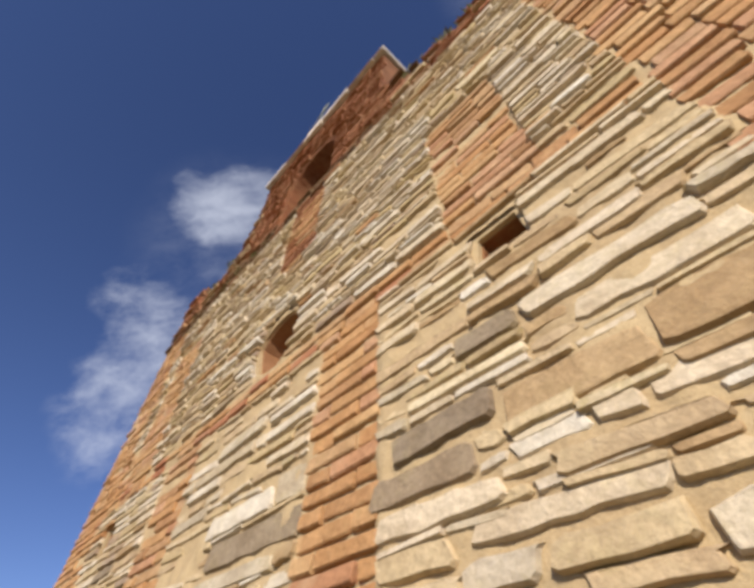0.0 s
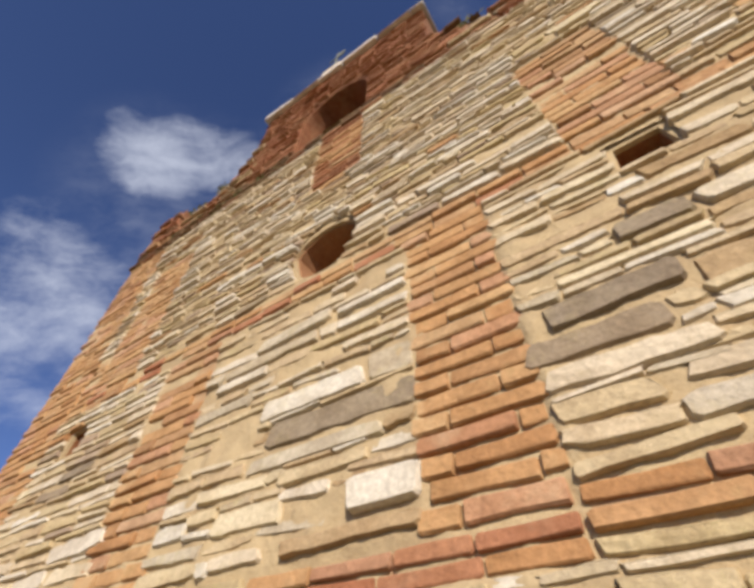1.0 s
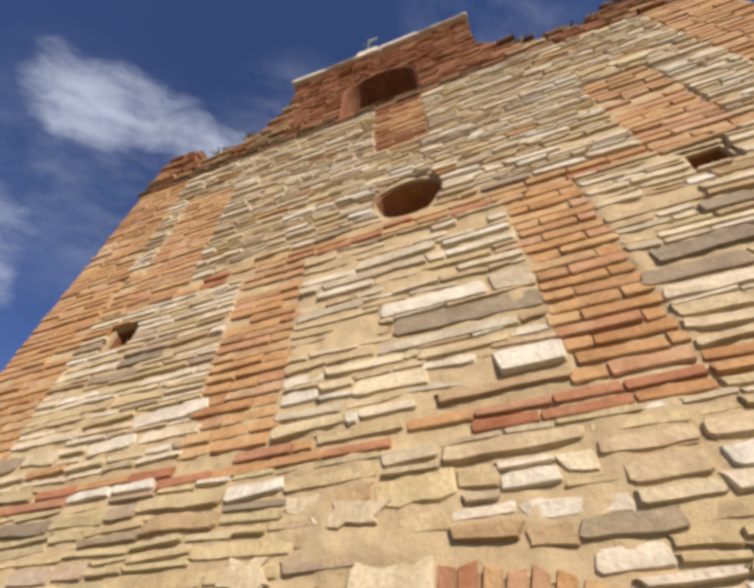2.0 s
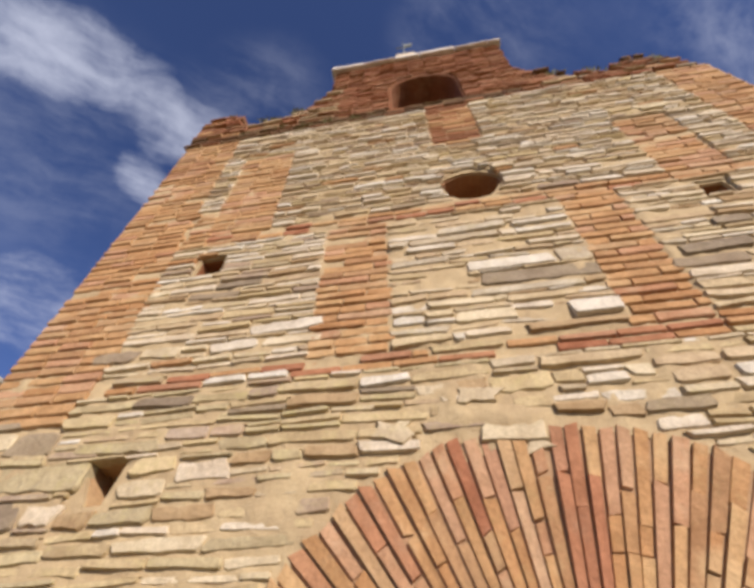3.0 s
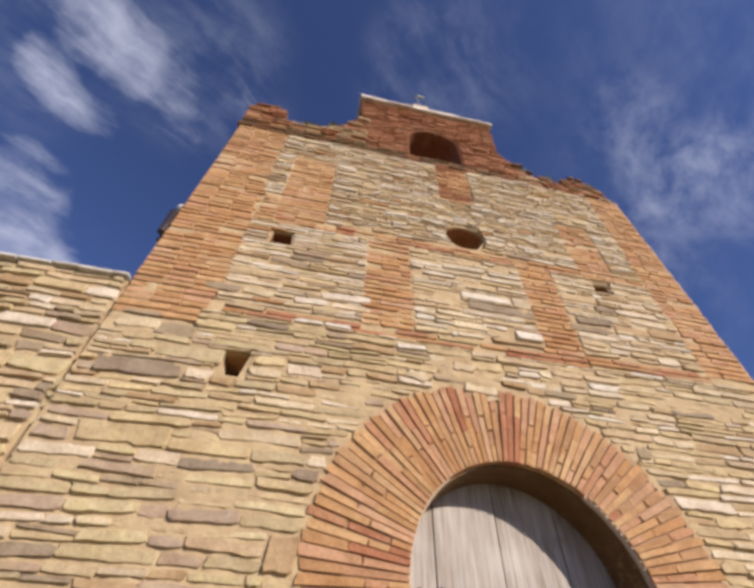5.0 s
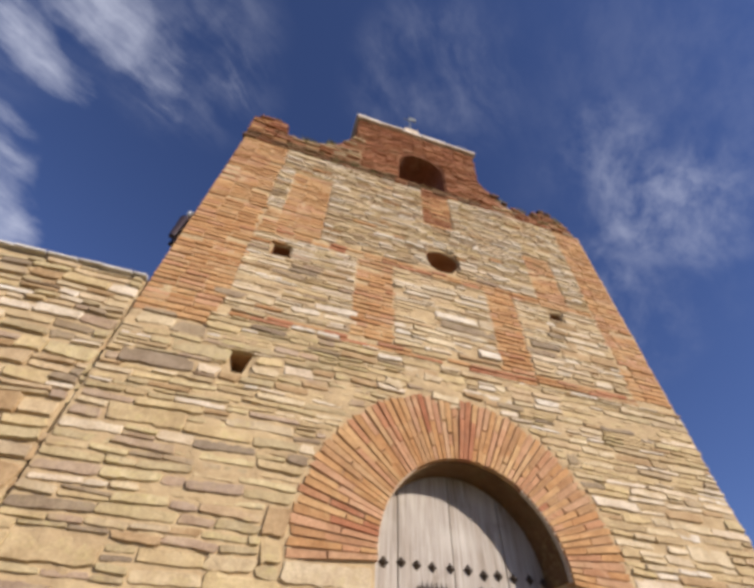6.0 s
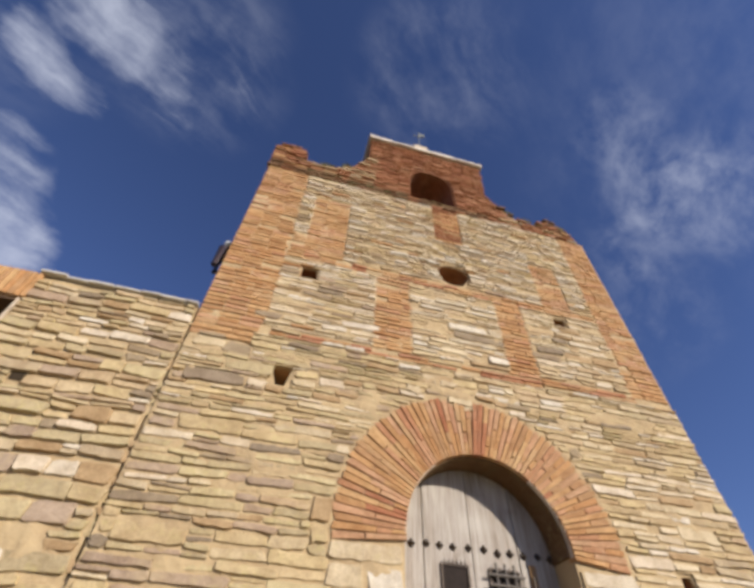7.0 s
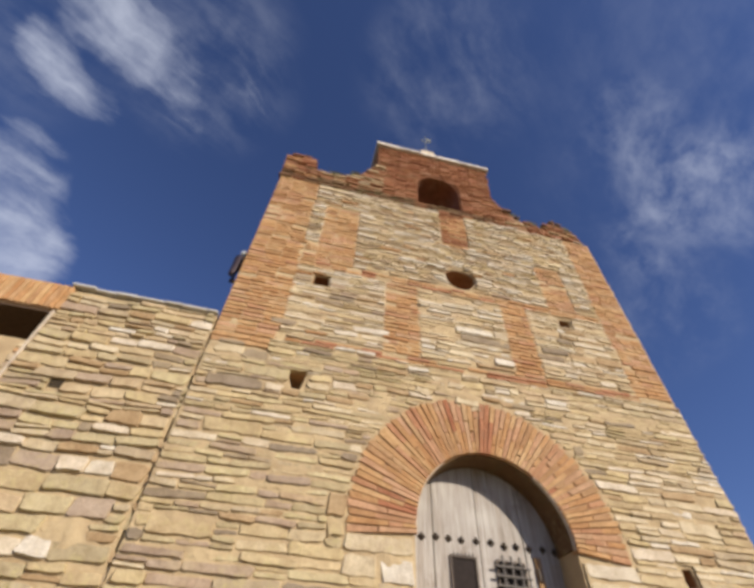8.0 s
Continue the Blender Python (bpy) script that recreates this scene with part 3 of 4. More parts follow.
def opening_at(x, z):
    if math.hypot(x - OCX, z - OCZ) < (ROUT - 0.13 if -0.5 < x < 0.1 else ROUT - 0.04) and z > 2.87 or (DOORX0 - 0.02 < x < DOORX1 + 0.02 and z < 3.1):
        return True
    if math.hypot(x - 0.03, z - 7.70) < 0.35 or any(a - 0.03 < x < b + 0.03 and c - 0.03 < z < d + 0.03 for a, b, c, d in POCKETS.values()):
        return True
    return False


def in_brick(x, z):
    if z > 5.1 and x < -3.1 or z > 5.52 and x > 2.95 or any(a < x < b and c < z < d for a, b, c, d in PIERS.values()) or 5.35 < z < 5.51 or 7.16 < z < 7.36:
        return 0.005
    crown = -0.032 * math.exp(-((x + 0.20) / 0.22) ** 2 - ((z - 4.90) / 0.07) ** 2)
    near = -0.007 if 4.9 < z < 7.1 and -0.9 < x < 2.93 else -0.005
    strip = (-0.009 - 0.010 * noise.noise(Vector((3.0, x * 9.0, z * 3.0)))) * (math.exp(-((x - 1.31) / 0.045) ** 2) + 0.8 * math.exp(-((x + 1.52) / 0.05) ** 2)) if 5.6 < z < 7.1 else 0.0
    return strip + crown + near - 0.013 * math.exp(-((x + 2.6) ** 2 + ((z - 3.5) / 0.8) ** 2) / 0.13) - 0.014 * math.exp(-((x + 0.5) ** 2 + (z - 5.02) ** 2) / 0.03) - 0.012 * math.exp(-((x + 1.5) ** 2 + (z - 4.55) ** 2) / 0.05)


mortar_sheet(tower, LEFT + 0.015, RIGHT, 1.0, TOP, 0.001, opening_at, BED, in_brick)

# brick quoins, bands and piers
def brick_part(nm, label, b, **k):
    bed = part(nm, (boxed(b[0] + 0.004, b[1] - 0.004, 0.012, 0.05, b[2] + 0.004, b[3] - 0.004), BRICKBED), tower, label=label)
    brickwork(bed, *b, BRICK, **k)
    return bed


brick_part("left_quoin", "brick corner strip", (LEFT, -3.16, 5.34, TOP), tooth=0.13, side="r", other=ROSE, share=0.2)
brick_part("right_quoin", "brick corner strip", (2.98, RIGHT - 0.03, 5.52, TOP), tooth=0.12, side="l", other=ROSE, share=0.2)
brick_part("quoin_foot", "thick orange bricks at the corner's foot", (LEFT, -3.2, 5.13, 5.33), pitch=0.10, length=0.42)
for k, b in PIERS.items():
    dark = k == "p3"
    brick_part("brick_pier", "dark brick pier under the gable" if dark else "upright brick pier in the stonework", b, other=DARKBRICK if dark else ROSE, share=0.6 if dark else 0.25, tooth=0.06, side="lr")
brick_part("brick_patch", "brick infill between corner strip and pier", (-3.05, -2.83, 7.37, 7.86), other=ROSE, share=0.2, tooth=0.05, side="lr")
GAPS = [rect(-3.0, -2.55, 5.42, 5.6), rect(-2.25, -1.6, 5.30, 5.43), rect(-1.5, -1.1, 5.42, 5.6), rect(-0.62, -0.1, 5.42, 5.6)]
brick_part("string_course", "two rows of red brick", (-3.0, 1.26, 5.345, 5.485), other=RED, share=0.5, length=0.34, blocked=GAPS)
brick_part("string_course", "two rows of thick red brick", (1.27, 2.97, 5.41, 5.56), other=RED, share=0.7, length=0.36)
brick_part("string_course", "thin brick course over the panels", (-3.1, 1.82, 7.18, 7.35), other=RED, share=0.3, blocked=[OVAL])
brick_part("string_course", "thin brick course over the panels", (1.83, 2.9, 7.18, 7.35), other=RED, share=0.3)

for a, b, c in ((-2.98, -2.57, 5.43), (-2.23, -1.92, 5.36), (-1.90, -1.62, 5.36), (-0.60, -0.12, 5.43)):
    add_stone(field["middle_field"], a, b, c, c + 0.065, rng.choice((STONE, PALE)), 0.022)

# added linings: dark brick for shaded reveals, plain brick for the low one's bounce
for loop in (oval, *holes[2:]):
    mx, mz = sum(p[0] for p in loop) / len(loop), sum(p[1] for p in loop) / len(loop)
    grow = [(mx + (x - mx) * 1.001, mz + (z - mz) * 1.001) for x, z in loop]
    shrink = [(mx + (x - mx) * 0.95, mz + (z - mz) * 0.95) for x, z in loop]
    part("opening_lining", (slab(grow, [shrink], 0.05, THICK + 0.1), BRICK if loop is holes[-1] else DARKBRICK), tower, label="added brick lining of a wall opening, toned for the light inside")
    part("niche_back", (slab(shrink, [], 0.45, 0.5), BROWN), tower, label="brown back of a wall opening")

# the arch over the gate
ring_arch = part("arch", (slab([(x, z) for x, z in arc(OCX, OCZ, ROUT - 0.01, 187, -7, 40)] + [(x, z) for x, z in arc(ACX, ACZ, RIN + 0.005, -5, 185, 40)], [], 0.002, 0.05), ARCHBED), tower, label="wide gate arch of brick set on edge")


def voussoirs():
    for half in (0, 1):
        n = 33
        ins = [186 + (95 - 186) * i / n for i in range(n + 1)] if half == 0 else [95 + (-5 - 95) * i / n for i in range(n + 1)]
        outs = [187.5 + (88.6 - 187.5) * i / n for i in range(n + 1)] if half == 0 else [87.6 + (-7 - 87.6) * i / n for i in range(n + 1)]
        for i in range(n):
            cuts = [0.0] + ([rng.uniform(0.36, 0.44)] if i % 2 else [rng.uniform(0.56, 0.66)]) + [1.0]
            if rng.random() < 0.2:
                cuts.insert(1, 0.2)
            for c0, c1 in zip(cuts, cuts[1:]):
                lo, hi = 0.10 + rng.uniform(-0.07, 0.06), 0.89 + rng.uniform(-0.06, 0.07)
                corner = []
                for c, q in ((c0, lo), (c0, hi), (c1, hi), (c1, lo)):
                    cc = c + (0.0006 if c == c0 else -0.0006)
                    r0, r1 = RIN - 0.012, ROUT + rng.uniform(-0.03, 0.02)
                    a0 = radians(ins[i] + (ins[i + 1] - ins[i]) * q)
                    a1 = radians(outs[i] + (outs[i + 1] - outs[i]) * q)
                    p0 = Vector((ACX + r0 * math.cos(a0), ACZ + r0 * math.sin(a0)))
                    p1 = Vector((OCX + r1 * math.cos(a1), OCZ + r1 * math.sin(a1)))
                    corner.append(p0.lerp(p1, cc))
                mid = sum(corner, Vector((0, 0))) / 4
                pr = rng.uniform(0.010, 0.030)
                v = []
                for s, y in ((0.93, -pr), (1.0, -pr + 0.012), (1.0, 0.10)):
                    for p in corner:
                        q = mid + (p - mid) * s if s == 1.0 else mid + (p - mid) - (p - mid).normalized() * 0.004
                        v.append((q.x - mid.x, y + (rng.uniform(-0.004, 0.004) if y < 0 else 0), q.y - mid.y))
                f = [(0, 1, 2, 3)] + [(o + k, o + 4 + k, o + 4 + (k + 1) % 4, o + (k + 1) % 4) for o in (0, 4) for k in range(4)]
                part("brick", mesh("brick", v, f, RED if half and i < 2 else rng.choices((BRICK, ROSE, RED), (62, 32, 6))[0]), ring_arch, pose(mid.x, 0, mid.y))


voussoirs()
add_stone(ring_arch, -0.36, -0.02, 4.74, 4.88, CREAM, 0.032, rough=0.5, name="plaster_patch", turn=4)
add_stone(field["lower_field"], -0.98, -0.76, 4.80, 4.93, CREAM, 0.036, rough=0.5, name="plaster_patch", turn=5)
add_stone(field["lower_field"], -0.48, -0.24, 5.00, 5.12, CREAM, 0.036, rough=0.5, name="plaster_patch", turn=5)
add_stone(ring_arch, -0.14, -0.02, 4.66, 4.80, CREAM, 0.024, rough=0.6, name="plaster_patch", turn=4)
# mortared lining of the gate, its brick colour darkened for the arch's shade
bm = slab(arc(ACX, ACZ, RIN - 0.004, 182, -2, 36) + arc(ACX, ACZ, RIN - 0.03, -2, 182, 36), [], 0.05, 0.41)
part("arch_lining", (bm, MOSS_SHADE), tower, label="brick on the underside of the arch, darkened for its shade")
for a0, a1 in ((183, 128), (50, -3)):
    bm = slab(arc(ACX, ACZ, RIN + 0.012, a0, a1, 14) + arc(ACX, ACZ, RIN - 0.022, a1, a0, 14), [], 0.0, 0.045)
    part("plaster_lip", (bm, PLASTER), tower, label="remains of pale plaster along the arch edge")

# parapet and bell gable
PARAPET = [(-4.05, TOP), (3.55, TOP), (3.50, 10.30), (3.42, 10.42), (3.36, 10.60), (3.20, 10.58), (3.12, 10.80), (3.0, 10.76), (2.90, 10.88), (2.80, 10.62), (2.68, 10.66), (2.6, 10.40), (2.42, 10.46), (2.3, 10.36), (2.1, 10.50), (2.0, 10.44), (1.85, 10.68), (1.7, 10.70), (1.55, 10.98), (1.36, 11.25), (1.30, 11.45), (1.38, 12.98),
           (-1.83, 12.98), (-1.82, 11.95), (-2.0, 11.45), (-2.25, 11.02), (-2.55, 10.78), (-2.85, 10.68), (-3.32, 10.68), (-3.36, 11.30), (-3.70, 11.34), (-4.08, 11.18)]
PARAPET = [(x, z if z <= TOP else TOP + (z - TOP) * 0.985) for x, z in PARAPET]
OVER = -0.012
GX, GZ, GR = -0.20, 11.28, 0.58
gable_hole = [(GX - GR, 10.34), (GX + GR, 10.34)] + arc(GX, GZ, GR, 0, 180, 16)
parapet = part("bell_gable", (slab(PARAPET, [gable_hole], OVER + 0.01, 1.0), REDBED), tower, label="weathered red brick gable and broken parapet")


def inside(x, z, loop):
    odd = False
    for (x0, z0), (x1, z1) in zip(loop, loop[1:] + loop[:1]):
        if (z0 > z) != (z1 > z) and x < (x1 - x0) * (z - z0) / (z1 - z0) + x0:
            odd = not odd
    return odd


bm = slab(gable_hole, [[(GX + (x - GX) * 0.955, 10.9 + (z - 10.9) * 0.965) for x, z in gable_hole]], OVER + 0.02, 0.98)
part("opening_lining", (bm, DARKBRICK), tower, label="brick lining of the bell opening")
battlement = part("parapet", (boxed(-4.0, -1.9, 0.985, 1.015, TOP + 0.05, TOP + 0.5), REDBED), tower, label="broken mossy brick parapet")


def parapet_bricks():
    GW = lambda a, b: (GX - GR, GX + GR) if a > 10.30 and b < GZ else disc(GX, GZ, GR)(a, b)
    z, i = TOP, 0
    while z < 12.88:
        xs = [-4.05 + k * 0.02 for k in range(390)]
        runs, start = [], None
        for x in xs:
            ok = inside(x, z + 0.042, PARAPET)
            if ok and start is None:
                start = x
            if not ok and start is not None:
                runs.append((start, x))
                start = None
        for a, b in runs:
            a, b = a + rng.uniform(-0.03, 0.03), b + rng.uniform(-0.03, 0.03)
            for p, q in cut(a, b, z, z + 0.084, [GW]):
                n = max(1, round((q - p) / 0.29 + (0.3 if i % 2 else -0.2)))
                for k in range(n):
                    u, v = p + (q - p) * k / n, p + (q - p) * (k + 1) / n
                    host = parapet if -1.86 < u < 1.4 else battlement
                    # lowest rows: mossy brick whose dark colour also holds the band's shadow
                    low = z < 10.28 and u < 1.0 and rng.random() < 0.85
                    if (u < -3.3 or u > 2.6) and z > 10.26:
                        add_brick(host, u + 0.006, v - 0.006, z + 0.008, z + 0.076, rng.choice((DARKBRICK, MOSS_SHADE, RED, DARKBRICK, BRICK)), 0.022, OVER + rng.uniform(-0.025, 0.03), 2.5)
                        continue
                    if u < -0.85 and (z < 10.26 or z < 10.42 and rng.random() < 0.6):
                        add_brick(host, u + 0.006, v - 0.006, z + 0.010, z + 0.074, MOSS_SHADE if rng.random() < 0.9 else DARKBRICK, 0.02, OVER + rng.uniform(-0.012, 0.006), 2.0)
                        continue
                    if (-3.3 < u < -1.86 or u > 1.4) and rng.random() < 0.75:
                        if rng.random() < 0.85:
                            add_stone(host, u + 0.006, v - 0.006, z + 0.004, z + 0.078, rng.choice((WARM, STONE, BROWN, WARM) if u < 0 else (STONE, BROWN, GREY, RED, DARKBRICK)), rng.uniform(0.0, 0.04), OVER + rng.uniform(-0.02, 0.03), 0.2, turn=5)
                        continue
                    add_brick(host, u + 0.006, v - 0.006, z + 0.012, z + 0.072, MOSS_SHADE if low else DARKBRICK if rng.random() < 0.68 else RED, 0.018, OVER + rng.uniform(-0.010, 0.010))
        z += 0.084
        i += 1


parapet_bricks()
# loose bricks and stones along the broken top
x = 1.62
while x < 3.42:
    z = 10.2
    while inside(x, z, PARAPET):
        z += 0.02
    wd = rng.uniform(0.12, 0.26)
    add_brick(battlement, x - wd / 2, x + wd / 2, z - 0.05, z + rng.uniform(0.02, 0.06), rng.choice((DARKBRICK, MOSS_SHADE, RED, DARKBRICK)), 0.03, OVER + rng.uniform(-0.03, 0.10), 28)
    x += rng.uniform(0.07, 0.16)
for x, z in ((-3.2, 10.72), (-2.98, 10.70), (-2.72, 10.72), (-2.46, 10.82), (-2.28, 10.99)):
    add_stone(battlement, x - 0.11, x + 0.11, z - 0.05, z + 0.05, rng.choice((STONE, BROWN, RED)), 0.03, OVER + 0.03, 0.3, turn=16)
coping = part("coping", (boxed(-1.2, 0.9, 0.1, 0.9, 12.92, 12.95), BED), tower, label="pale stone coping on the gable")
x = -1.90
while x < 1.40:
    wd = min(rng.uniform(0.45, 0.7), 1.45 - x)
    v, f = stone_mesh(wd - 0.01, 0.15, 0.09, 0.04, 1.0)
    part("coping_stone", mesh("coping_stone", v, f, LIMEWASH), coping, pose(x + wd / 2, OVER, 13.0, 0, rng.uniform(-0.6, 0.6), 0))
    x += wd


def weathervane():
    top = tagged(new("weathervane"), "small iron weathervane on a whitewashed block on the gable", "weathervane")
    top.matrix_basis = pose(-0.40, OVER + 0.12, 13.07)
    bm = boxed(-0.2, 0.2, -0.2, 0.2, 0.0, 0.2, bevel=0.03)
    part("base", (bm, PALE), top, label="whitewashed block")
    bm = bmesh.new()
    bmesh.ops.create_cone(bm, cap_ends=True, segments=8, radius1=0.013, radius2=0.009, depth=1.25, matrix=pose(0, -0.12, 0.78))
    part("rod", (bm, ZINC), top)
    bm = boxed(-0.16, 0.16, -0.13, -0.11, 1.03, 1.05, bevel=0.003)
    part("crossbar", (bm, ZINC), top)
    bm = bmesh.new()
    vs = [bm.verts.new(p) for p in ((0.03, -0.126, 1.12), (0.20, -0.126, 1.15), (0.18, -0.126, 1.24), (0.03, -0.126, 1.26))]
    fc = bm.faces.new(vs)
    for e in bmesh.ops.extrude_face_region(bm, geom=[fc], use_keep_orig=True)["geom"]:
        if isinstance(e, bmesh.types.BMVert):
            e.co.y = -0.112
    part("vane", (bm, ZINC), top)


weathervane()


# weeds on the parapet
def tuft(x, z, n, size, label):
    vs, fs = [], []
    for _ in range(n):
        a, l = rng.uniform(0, math.tau), size * rng.uniform(0.5, 1.2)
        bx, by = rng.gauss(0, size * 0.5), rng.uniform(-0.04, 0.12)
        dx, dy, dz = math.cos(a) * l * 0.6, -abs(math.sin(a)) * l * 0.5, l * rng.uniform(0.1, 0.9)
        wx = 0.012
        o = len(vs)
        vs += [(bx - wx, by, 0), (bx + wx, by, 0), (bx + dx * 0.6 + wx, by + dy * 0.6, dz * 0.8), (bx + dx * 0.6 - wx, by + dy * 0.6, dz * 0.8), (bx + dx, by + dy, dz)]
        fs += [(o, o + 1, o + 2, o + 3), (o + 3, o + 2, o + 4)]
    ob = new("weed_tuft", mesh("weed_tuft", vs, fs, WEED))
    ob.matrix_basis = pose(x, OVER + 0.02, TOP + (z - TOP) * 0.985)
    tagged(ob, label, "weed", "weeds on the parapet")


for x, z, n, s in ((-3.1, 10.25, 80, 0.14), (-2.75, 10.66, 80, 0.2), (-2.35, 10.95, 60, 0.16), (-2.1, 10.2, 70, 0.12), (-1.75, 10.2, 70, 0.12), (-1.35, 10.18, 70, 0.12), (-2.5, 10.25, 60, 0.12), (1.75, 10.75, 60, 0.13), (2.2, 10.5, 70, 0.15), (2.62, 10.42, 60, 0.17), (3.25, 10.6, 40, 0.12), (-3.6, 11.3, 30, 0.08)):
    tuft(x, z, n, s, "dry olive weeds growing from the broken brick parapet")


# ---------------------------------------------------------------- gate
def gate():
    top = tagged(new("gate"), "weathered grey plank double gate with iron studs, closed", "door")
    top.matrix_basis = pose(0, 0.43, 0.0)
    edges = [(-1.15, -0.68), (-0.68, -0.08), (-0.08, 0.52), (0.52, 1.15)]
    for k, (a, b) in enumerate(edges):
        bm = boxed(a + 0.006, b - 0.006, -0.005 * (k % 2), 0.06, 0.05, 4.25, bevel=0.006)
        part("plank", (bm, WOOD), top)
    bm = boxed(-1.3, 1.3, 0.065, 0.12, 0.05, 4.3)
    part("backing", (bm, simple("shaded_wood", (0.12, 0.09, 0.07), 0.9)), top)
    x = -0.83
    while x < 0.95:
        bm = bmesh.new()
        bmesh.ops.create_cone(bm, cap_ends=True, segments=4, radius1=0.056, radius2=0.008, depth=0.05, matrix=pose(x, -0.026, 3.08 + rng.uniform(-0.012, 0.016), 90, 0, 0) @ pose(0, 0, 0, 0, 0, 0))
        part("stud", (bm, IRON), top)
        x += rng.uniform(0.16, 0.21)
    for z in (2.2, 1.2):
        for k in range(9):
            bm = bmesh.new()
            bmesh.ops.create_cone(bm, cap_ends=True, segments=4, radius1=0.048, radius2=0.008, depth=0.05, matrix=pose(-0.8 + 0.2 * k, -0.026, z, 90, 0, 0))
            part("stud", (bm, IRON), top)
    # two small barred windows
    for a, b, bars in ((-0.47, -0.17, 0), (0.12, 0.46, 3)):
        hatch = part("hatch", (boxed(a, b, -0.012, -0.004, 2.50, 2.88, bevel=0.002), simple("dark_hatch", (0.03, 0.022, 0.018), 0.9)), top, label="dark barred hatch")
        bm = bmesh.new()
        for u in (a - 0.02, b):
            box(bm, u, u + 0.02, -0.03, -0.003, 2.48, 2.90)
        for u in (2.48, 2.88):
            box(bm, a, b, -0.03, -0.003, u, u + 0.02)
        part("frame", (bm, IRON), hatch)
        for i in range(bars):
            u = a + (b - a) * (i + 0.5) / bars
            bm = bmesh.new()
            bmesh.ops.create_cone(bm, cap_ends=True, segments=8, radius1=0.014, radius2=0.014, depth=0.52, matrix=pose(u, -0.05, 2.69))
            part("bar", (bm, simple("grey_iron", (0.17, 0.15, 0.13), 0.6, 0.3) if i == 0 else bpy.data.materials["grey_iron"]), hatch)
        for i in range(4 if bars else 0):
            bm = bmesh.new()
            bmesh.ops.create_cone(bm, cap_ends=True, segments=8, radius1=0.014, radius2=0.014, depth=0.46, matrix=pose((a + b) / 2, -0.06, 2.53 + 0.1 * i, 0, 90, 0))
            part("bar", (bm, bpy.data.materials["grey_iron"]), hatch)
        if not bars:
            for i in range(6):
                bm = bmesh.new()
                bmesh.ops.create_cone(bm, cap_ends=True, segments=6, radius1=0.012, radius2=0.002, depth=0.06, matrix=pose(a + (b - a) * (i + 0.5) / 6, -0.03, 2.92))
                part("spike", (bm, IRON), hatch)



gate()
latch = tagged(new("latch_board"), "orange-brown wooden latch board nailed to the gate", "latch")
part("board", (boxed(0.62, 0.70, 0.395, 0.422, 2.45, 2.98, bevel=0.006), simple("new_wood", (0.34, 0.20, 0.09), 0.8)), latch)
part("bolt", (boxed(0.63, 0.67, 0.375, 0.394, 2.72, 2.86, bevel=0.006), IRON), latch)


# ---------------------------------------------------------------- lower wall beside the tower
WX0, WX1, WTOP = -6.08, LEFT - 0.03, 5.60
wall = tagged(new("boundary_wall"), "lower rubble stone wall with slate coping joined to the tower", "wall")
OPEN = [(-8.6, 3.3), (WX0, 3.3), (WX0, 5.16), (-8.6, 5.16)]
part("wall_core", (slab([(-11.0, -0.3), (WX1, -0.3), (WX1, WTOP), (-11.0, WTOP)], [OPEN], 0.024, 0.75), BED), wall)
part("joint_fill", (boxed(WX1 + 0.002, LEFT - 0.002, 0.22, 0.70, -0.2, WTOP - 0.06), BED), wall)
chinks = part("chinking", (boxed(WX1 + 0.004, LEFT - 0.004, 0.16, 0.21, 0.2, WTOP - 0.2), BED), wall, label="chinking stones in the joint")
z = 1.5
while z < WTOP - 0.1:
    h = rng.uniform(0.05, 0.2)
    if rng.random() < 0.62:
        add_stone(chinks, WX1 - 0.02, LEFT + rng.uniform(-0.01, 0.02), z, z + h - 0.012, rng.choice((STONE, LICHEN, BROWN)), rng.uniform(-0.02, 0.012), 0.012, 0.25, turn=6)
    z += h
wfield = part("wall_face", (boxed(-10.0, WX1 - 0.2, 0.72, 0.76, 0.0, 3.0), BED), wall, label="rough stone face")
far_field = part("wall_face", (boxed(-10.9, -8.8, 0.72, 0.76, 0.2, 5.0), BED), wall, label="rough stone face")
WALLMIX = ([STONE, LICHEN, DULL, WARM, PALE, GREY, BROWN], [30, 26, 10, 14, 7, 5, 8])
WB = [rect(-5.56, -5.40, 4.03, 4.16), rect(-9.0, WX0 + 0.02, 3.28, 5.7)]
rubble(wfield, WX0 - 0.9, WX1, 2.0, 3.3, (0.09, 0.22), (0.20, 0.60), WB, WALLMIX, (0.010, 0.045), 0.007, 0.02, ragged=(0.0, 0.03), swell=0.09, turn=5.0, fit=0.70)
rubble(wfield, WX0, WX1, 3.3, WTOP - 0.02, (0.07, 0.20), (0.16, 0.52), WB, WALLMIX, (0.010, 0.048), 0.007, 0.02, ragged=(0.0, 0.03), swell=0.09, turn=5.0, fit=0.70)
rubble(far_field, -11.0, -8.62, 2.0, WTOP - 0.02, (0.15, 0.25), (0.3, 0.7), [], MIXED, (0.008, 0.022), 0.016, 0.02)
rubble(far_field, -11.0, WX1, 0.0, 2.0, (0.20, 0.32), (0.4, 0.9), [], MIXED, (0.008, 0.022), 0.016, 0.02)
pocket = part("putlog_hole", (boxed(-5.55, -5.41, 0.012, 0.026, 4.04, 4.15), simple("hole_shadow", (0.05, 0.035, 0.02), 0.95)), wall, label="small dark hole")
lintel = part("lintel", (boxed(-8.7, WX0 - 0.01, 0.004, 0.03, 5.17, WTOP + 0.04), BRICKBED), wall, label="flat brick arch over the opening")
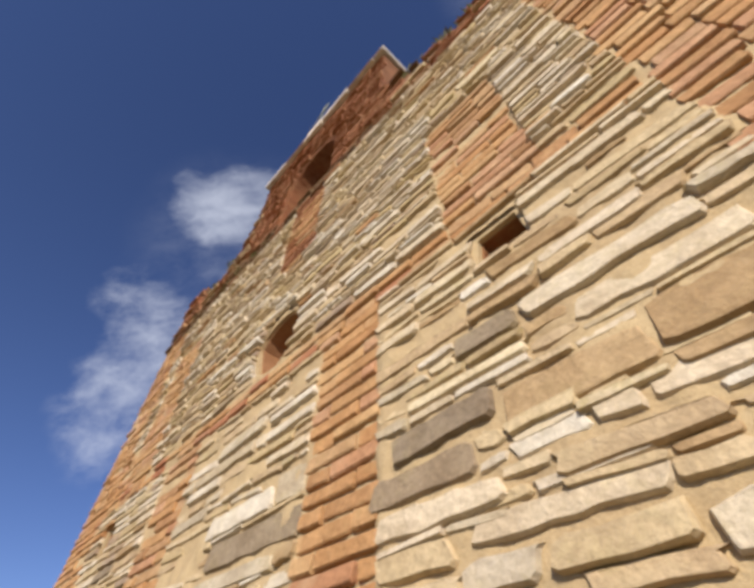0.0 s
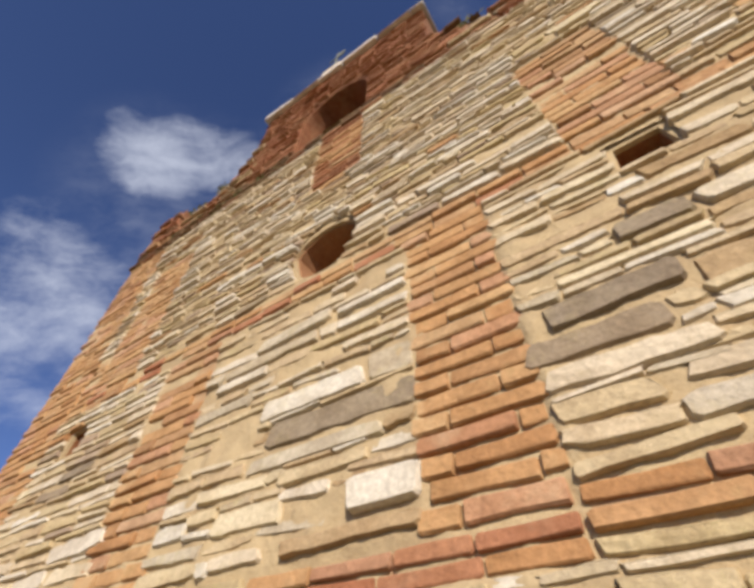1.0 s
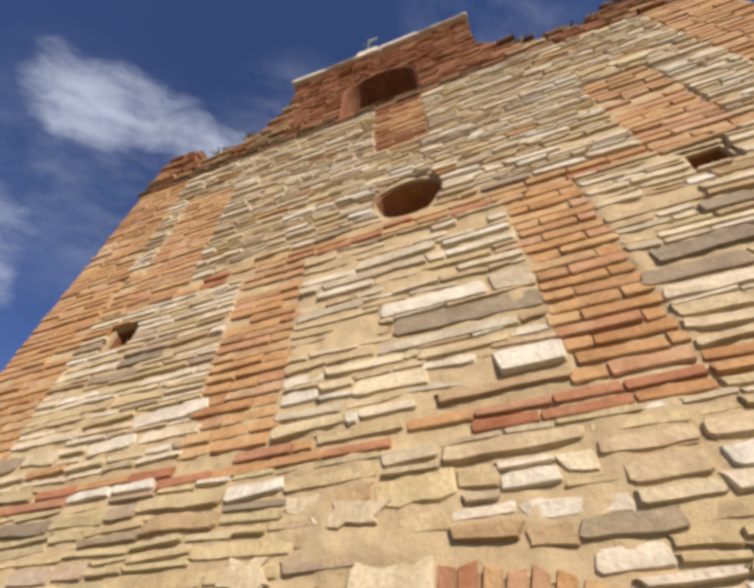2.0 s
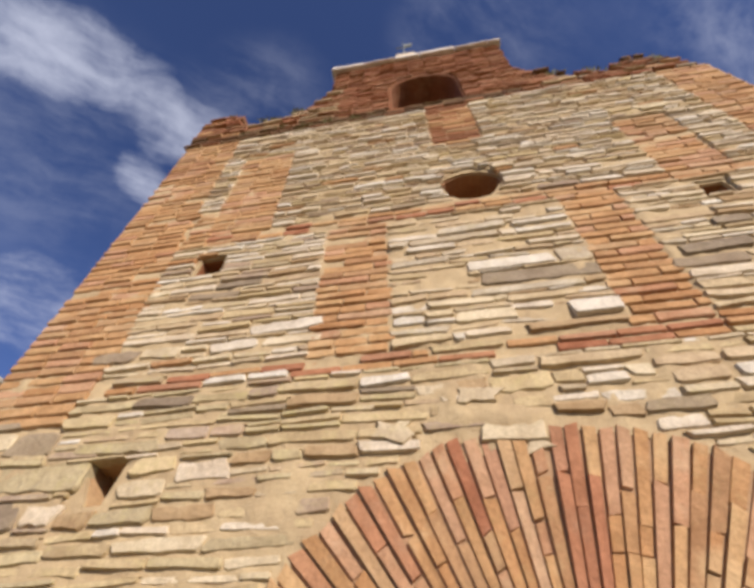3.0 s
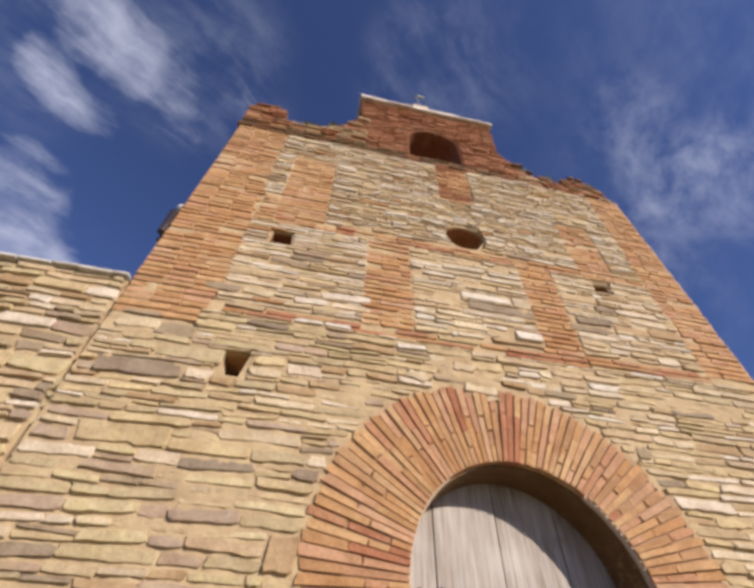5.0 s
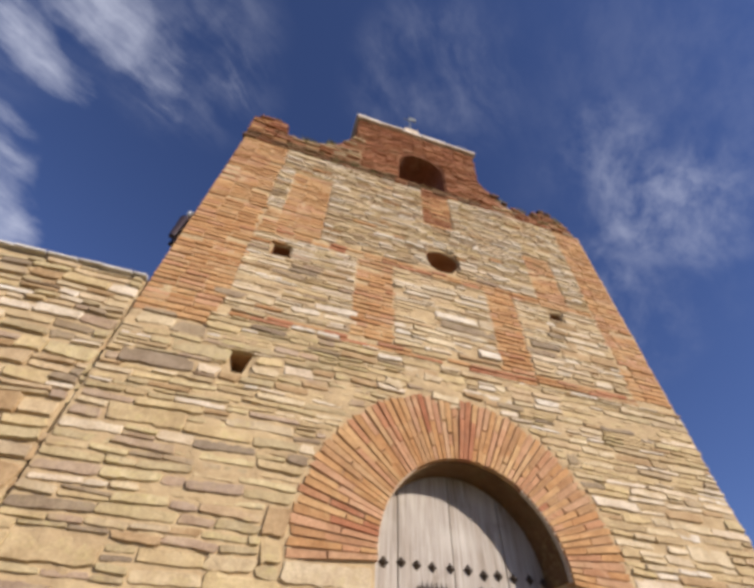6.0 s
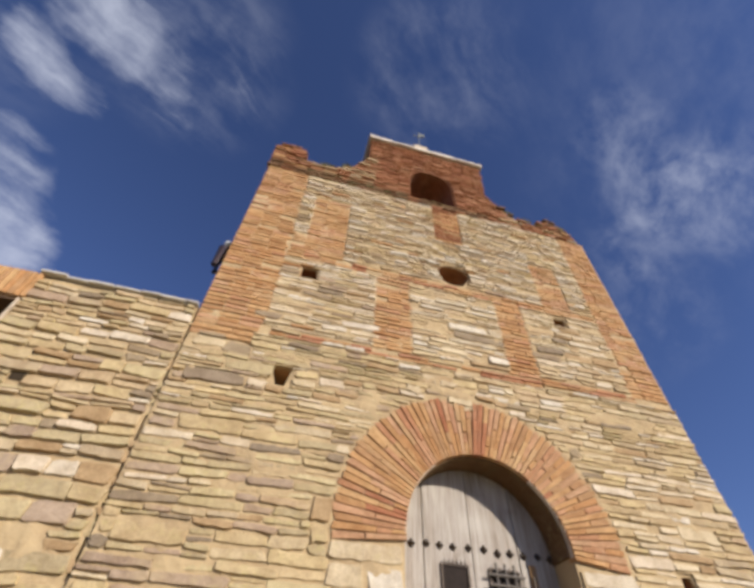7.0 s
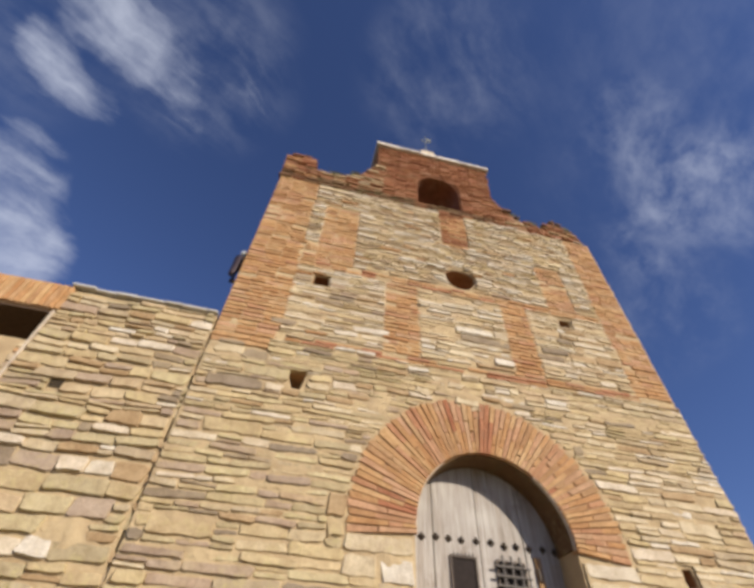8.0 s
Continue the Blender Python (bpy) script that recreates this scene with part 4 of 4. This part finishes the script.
mortar_sheet(wall, WX0 + 0.01, WX1 - 0.01, 1.0, WTOP - 0.01, 0.034, lambda x, z: -5.57 < x < -5.39 and 4.02 < z < 4.17, BED, lambda x, z: -0.050 * math.exp(-((x + 4.50) ** 2 + ((z - 2.50) / 0.9) ** 2) / 0.14) - 0.012 * math.exp(-((x + 4.6) ** 2 + (z - 4.35) ** 2) / 0.04), seed=9.0)
x = -8.7
while x < WX0 - 0.02:
    part("brick", rng.choice(BRICKS["brick"]), lintel, pose(x + 0.035, 0.0, 5.40, 0, 90 + rng.uniform(-1.5, 1.5), 0) @ Matrix.Diagonal((0.44, 0.025, 0.056, 1)))
    x += 0.074
jamb = part("jamb", (boxed(WX0 - 0.035, WX0 - 0.003, 0.0, 0.70, 3.3, 5.16, bevel=0.008), PLASTER), wall, label="pale plastered jamb")
part("soffit", (boxed(-8.6, WX0 - 0.04, 0.02, 0.74, 5.125, 5.155), simple("dark_lintel_board", (0.10, 0.06, 0.035), 0.9)), wall, label="dark timber soffit")
slates = part("coping", (boxed(-10.9, WX1 - 0.05, 0.05, 0.7, WTOP + 0.001, WTOP + 0.02), BED), wall, label="grey slate coping")
x = -6.10
while x < WX1 - 0.05:
    wd = min(rng.uniform(0.22, 0.5), WX1 - x)
    v, f = stone_mesh(wd - 0.008, 0.045, 0.05, 0.08, 0.72)
    part("slate", mesh("slate", v, f, SLATE), slates, pose(x + wd / 2, rng.uniform(-0.02, 0.015), WTOP + 0.03 + rng.uniform(0, 0.02), 0, rng.uniform(-1.5, 1.5), 0))
    x += wd
# what stands behind the opening
back = tagged(new("ruined_room"), "roofless room behind the opening with ochre mortared inner wall", "room")
part("inner_wall", (boxed(-11.0, WX1, 2.6, 3.0, -0.3, 7.2), BED), back)
rubble(part("inner_face", (boxed(-9.0, -4.5, 2.58, 2.595, 2.0, 6.9), BED), back, label="rough stone and brick of the inner wall"), -8.0, -5.0, 3.2, 6.6, (0.10, 0.22), (0.2, 0.5), [], ([BROWN, BRICK, DULL, GREY, WARM], [30, 16, 24, 14, 16]), (0.01, 0.04), 0.016, 2.58)
part("side_wall", (boxed(-9.4, -9.0, 0.76, 2.6, -0.3, WTOP), BRICKBED), back)


def lantern():
    top = tagged(new("wall_lantern"), "dark metal lamp with white insulator on the tower's side", "lamp")
    top.matrix_basis = pose(LEFT - 0.03, 0.2, 6.62)
    bm = bmesh.new()
    bmesh.ops.create_cone(bm, cap_ends=True, segments=14, radius1=0.055, radius2=0.115, depth=0.42, matrix=pose(-0.10, 0, 0.34, 0, 8, 0))
    bmesh.ops.create_cone(bm, cap_ends=True, segments=14, radius1=0.115, radius2=0.05, depth=0.07, matrix=pose(-0.07, 0, 0.583, 0, 8, 0))
    part("housing", (bm, DARKPAINT), top)
    part("bracket", (boxed(-0.12, 0.04, -0.02, 0.02, -0.05, 0.0, bevel=0.005), IRON), top)
    part("arm", (boxed(-0.10, -0.06, -0.02, 0.02, -0.06, 0.16, bevel=0.004), IRON), top)
    bm = bmesh.new()
    bmesh.ops.create_uvsphere(bm, u_segments=12, v_segments=8, radius=0.062, matrix=pose(-0.05, -0.06, 0.66))
    part("insulator", (bm, CERAMIC), top, label="white ceramic insulator")


lantern()
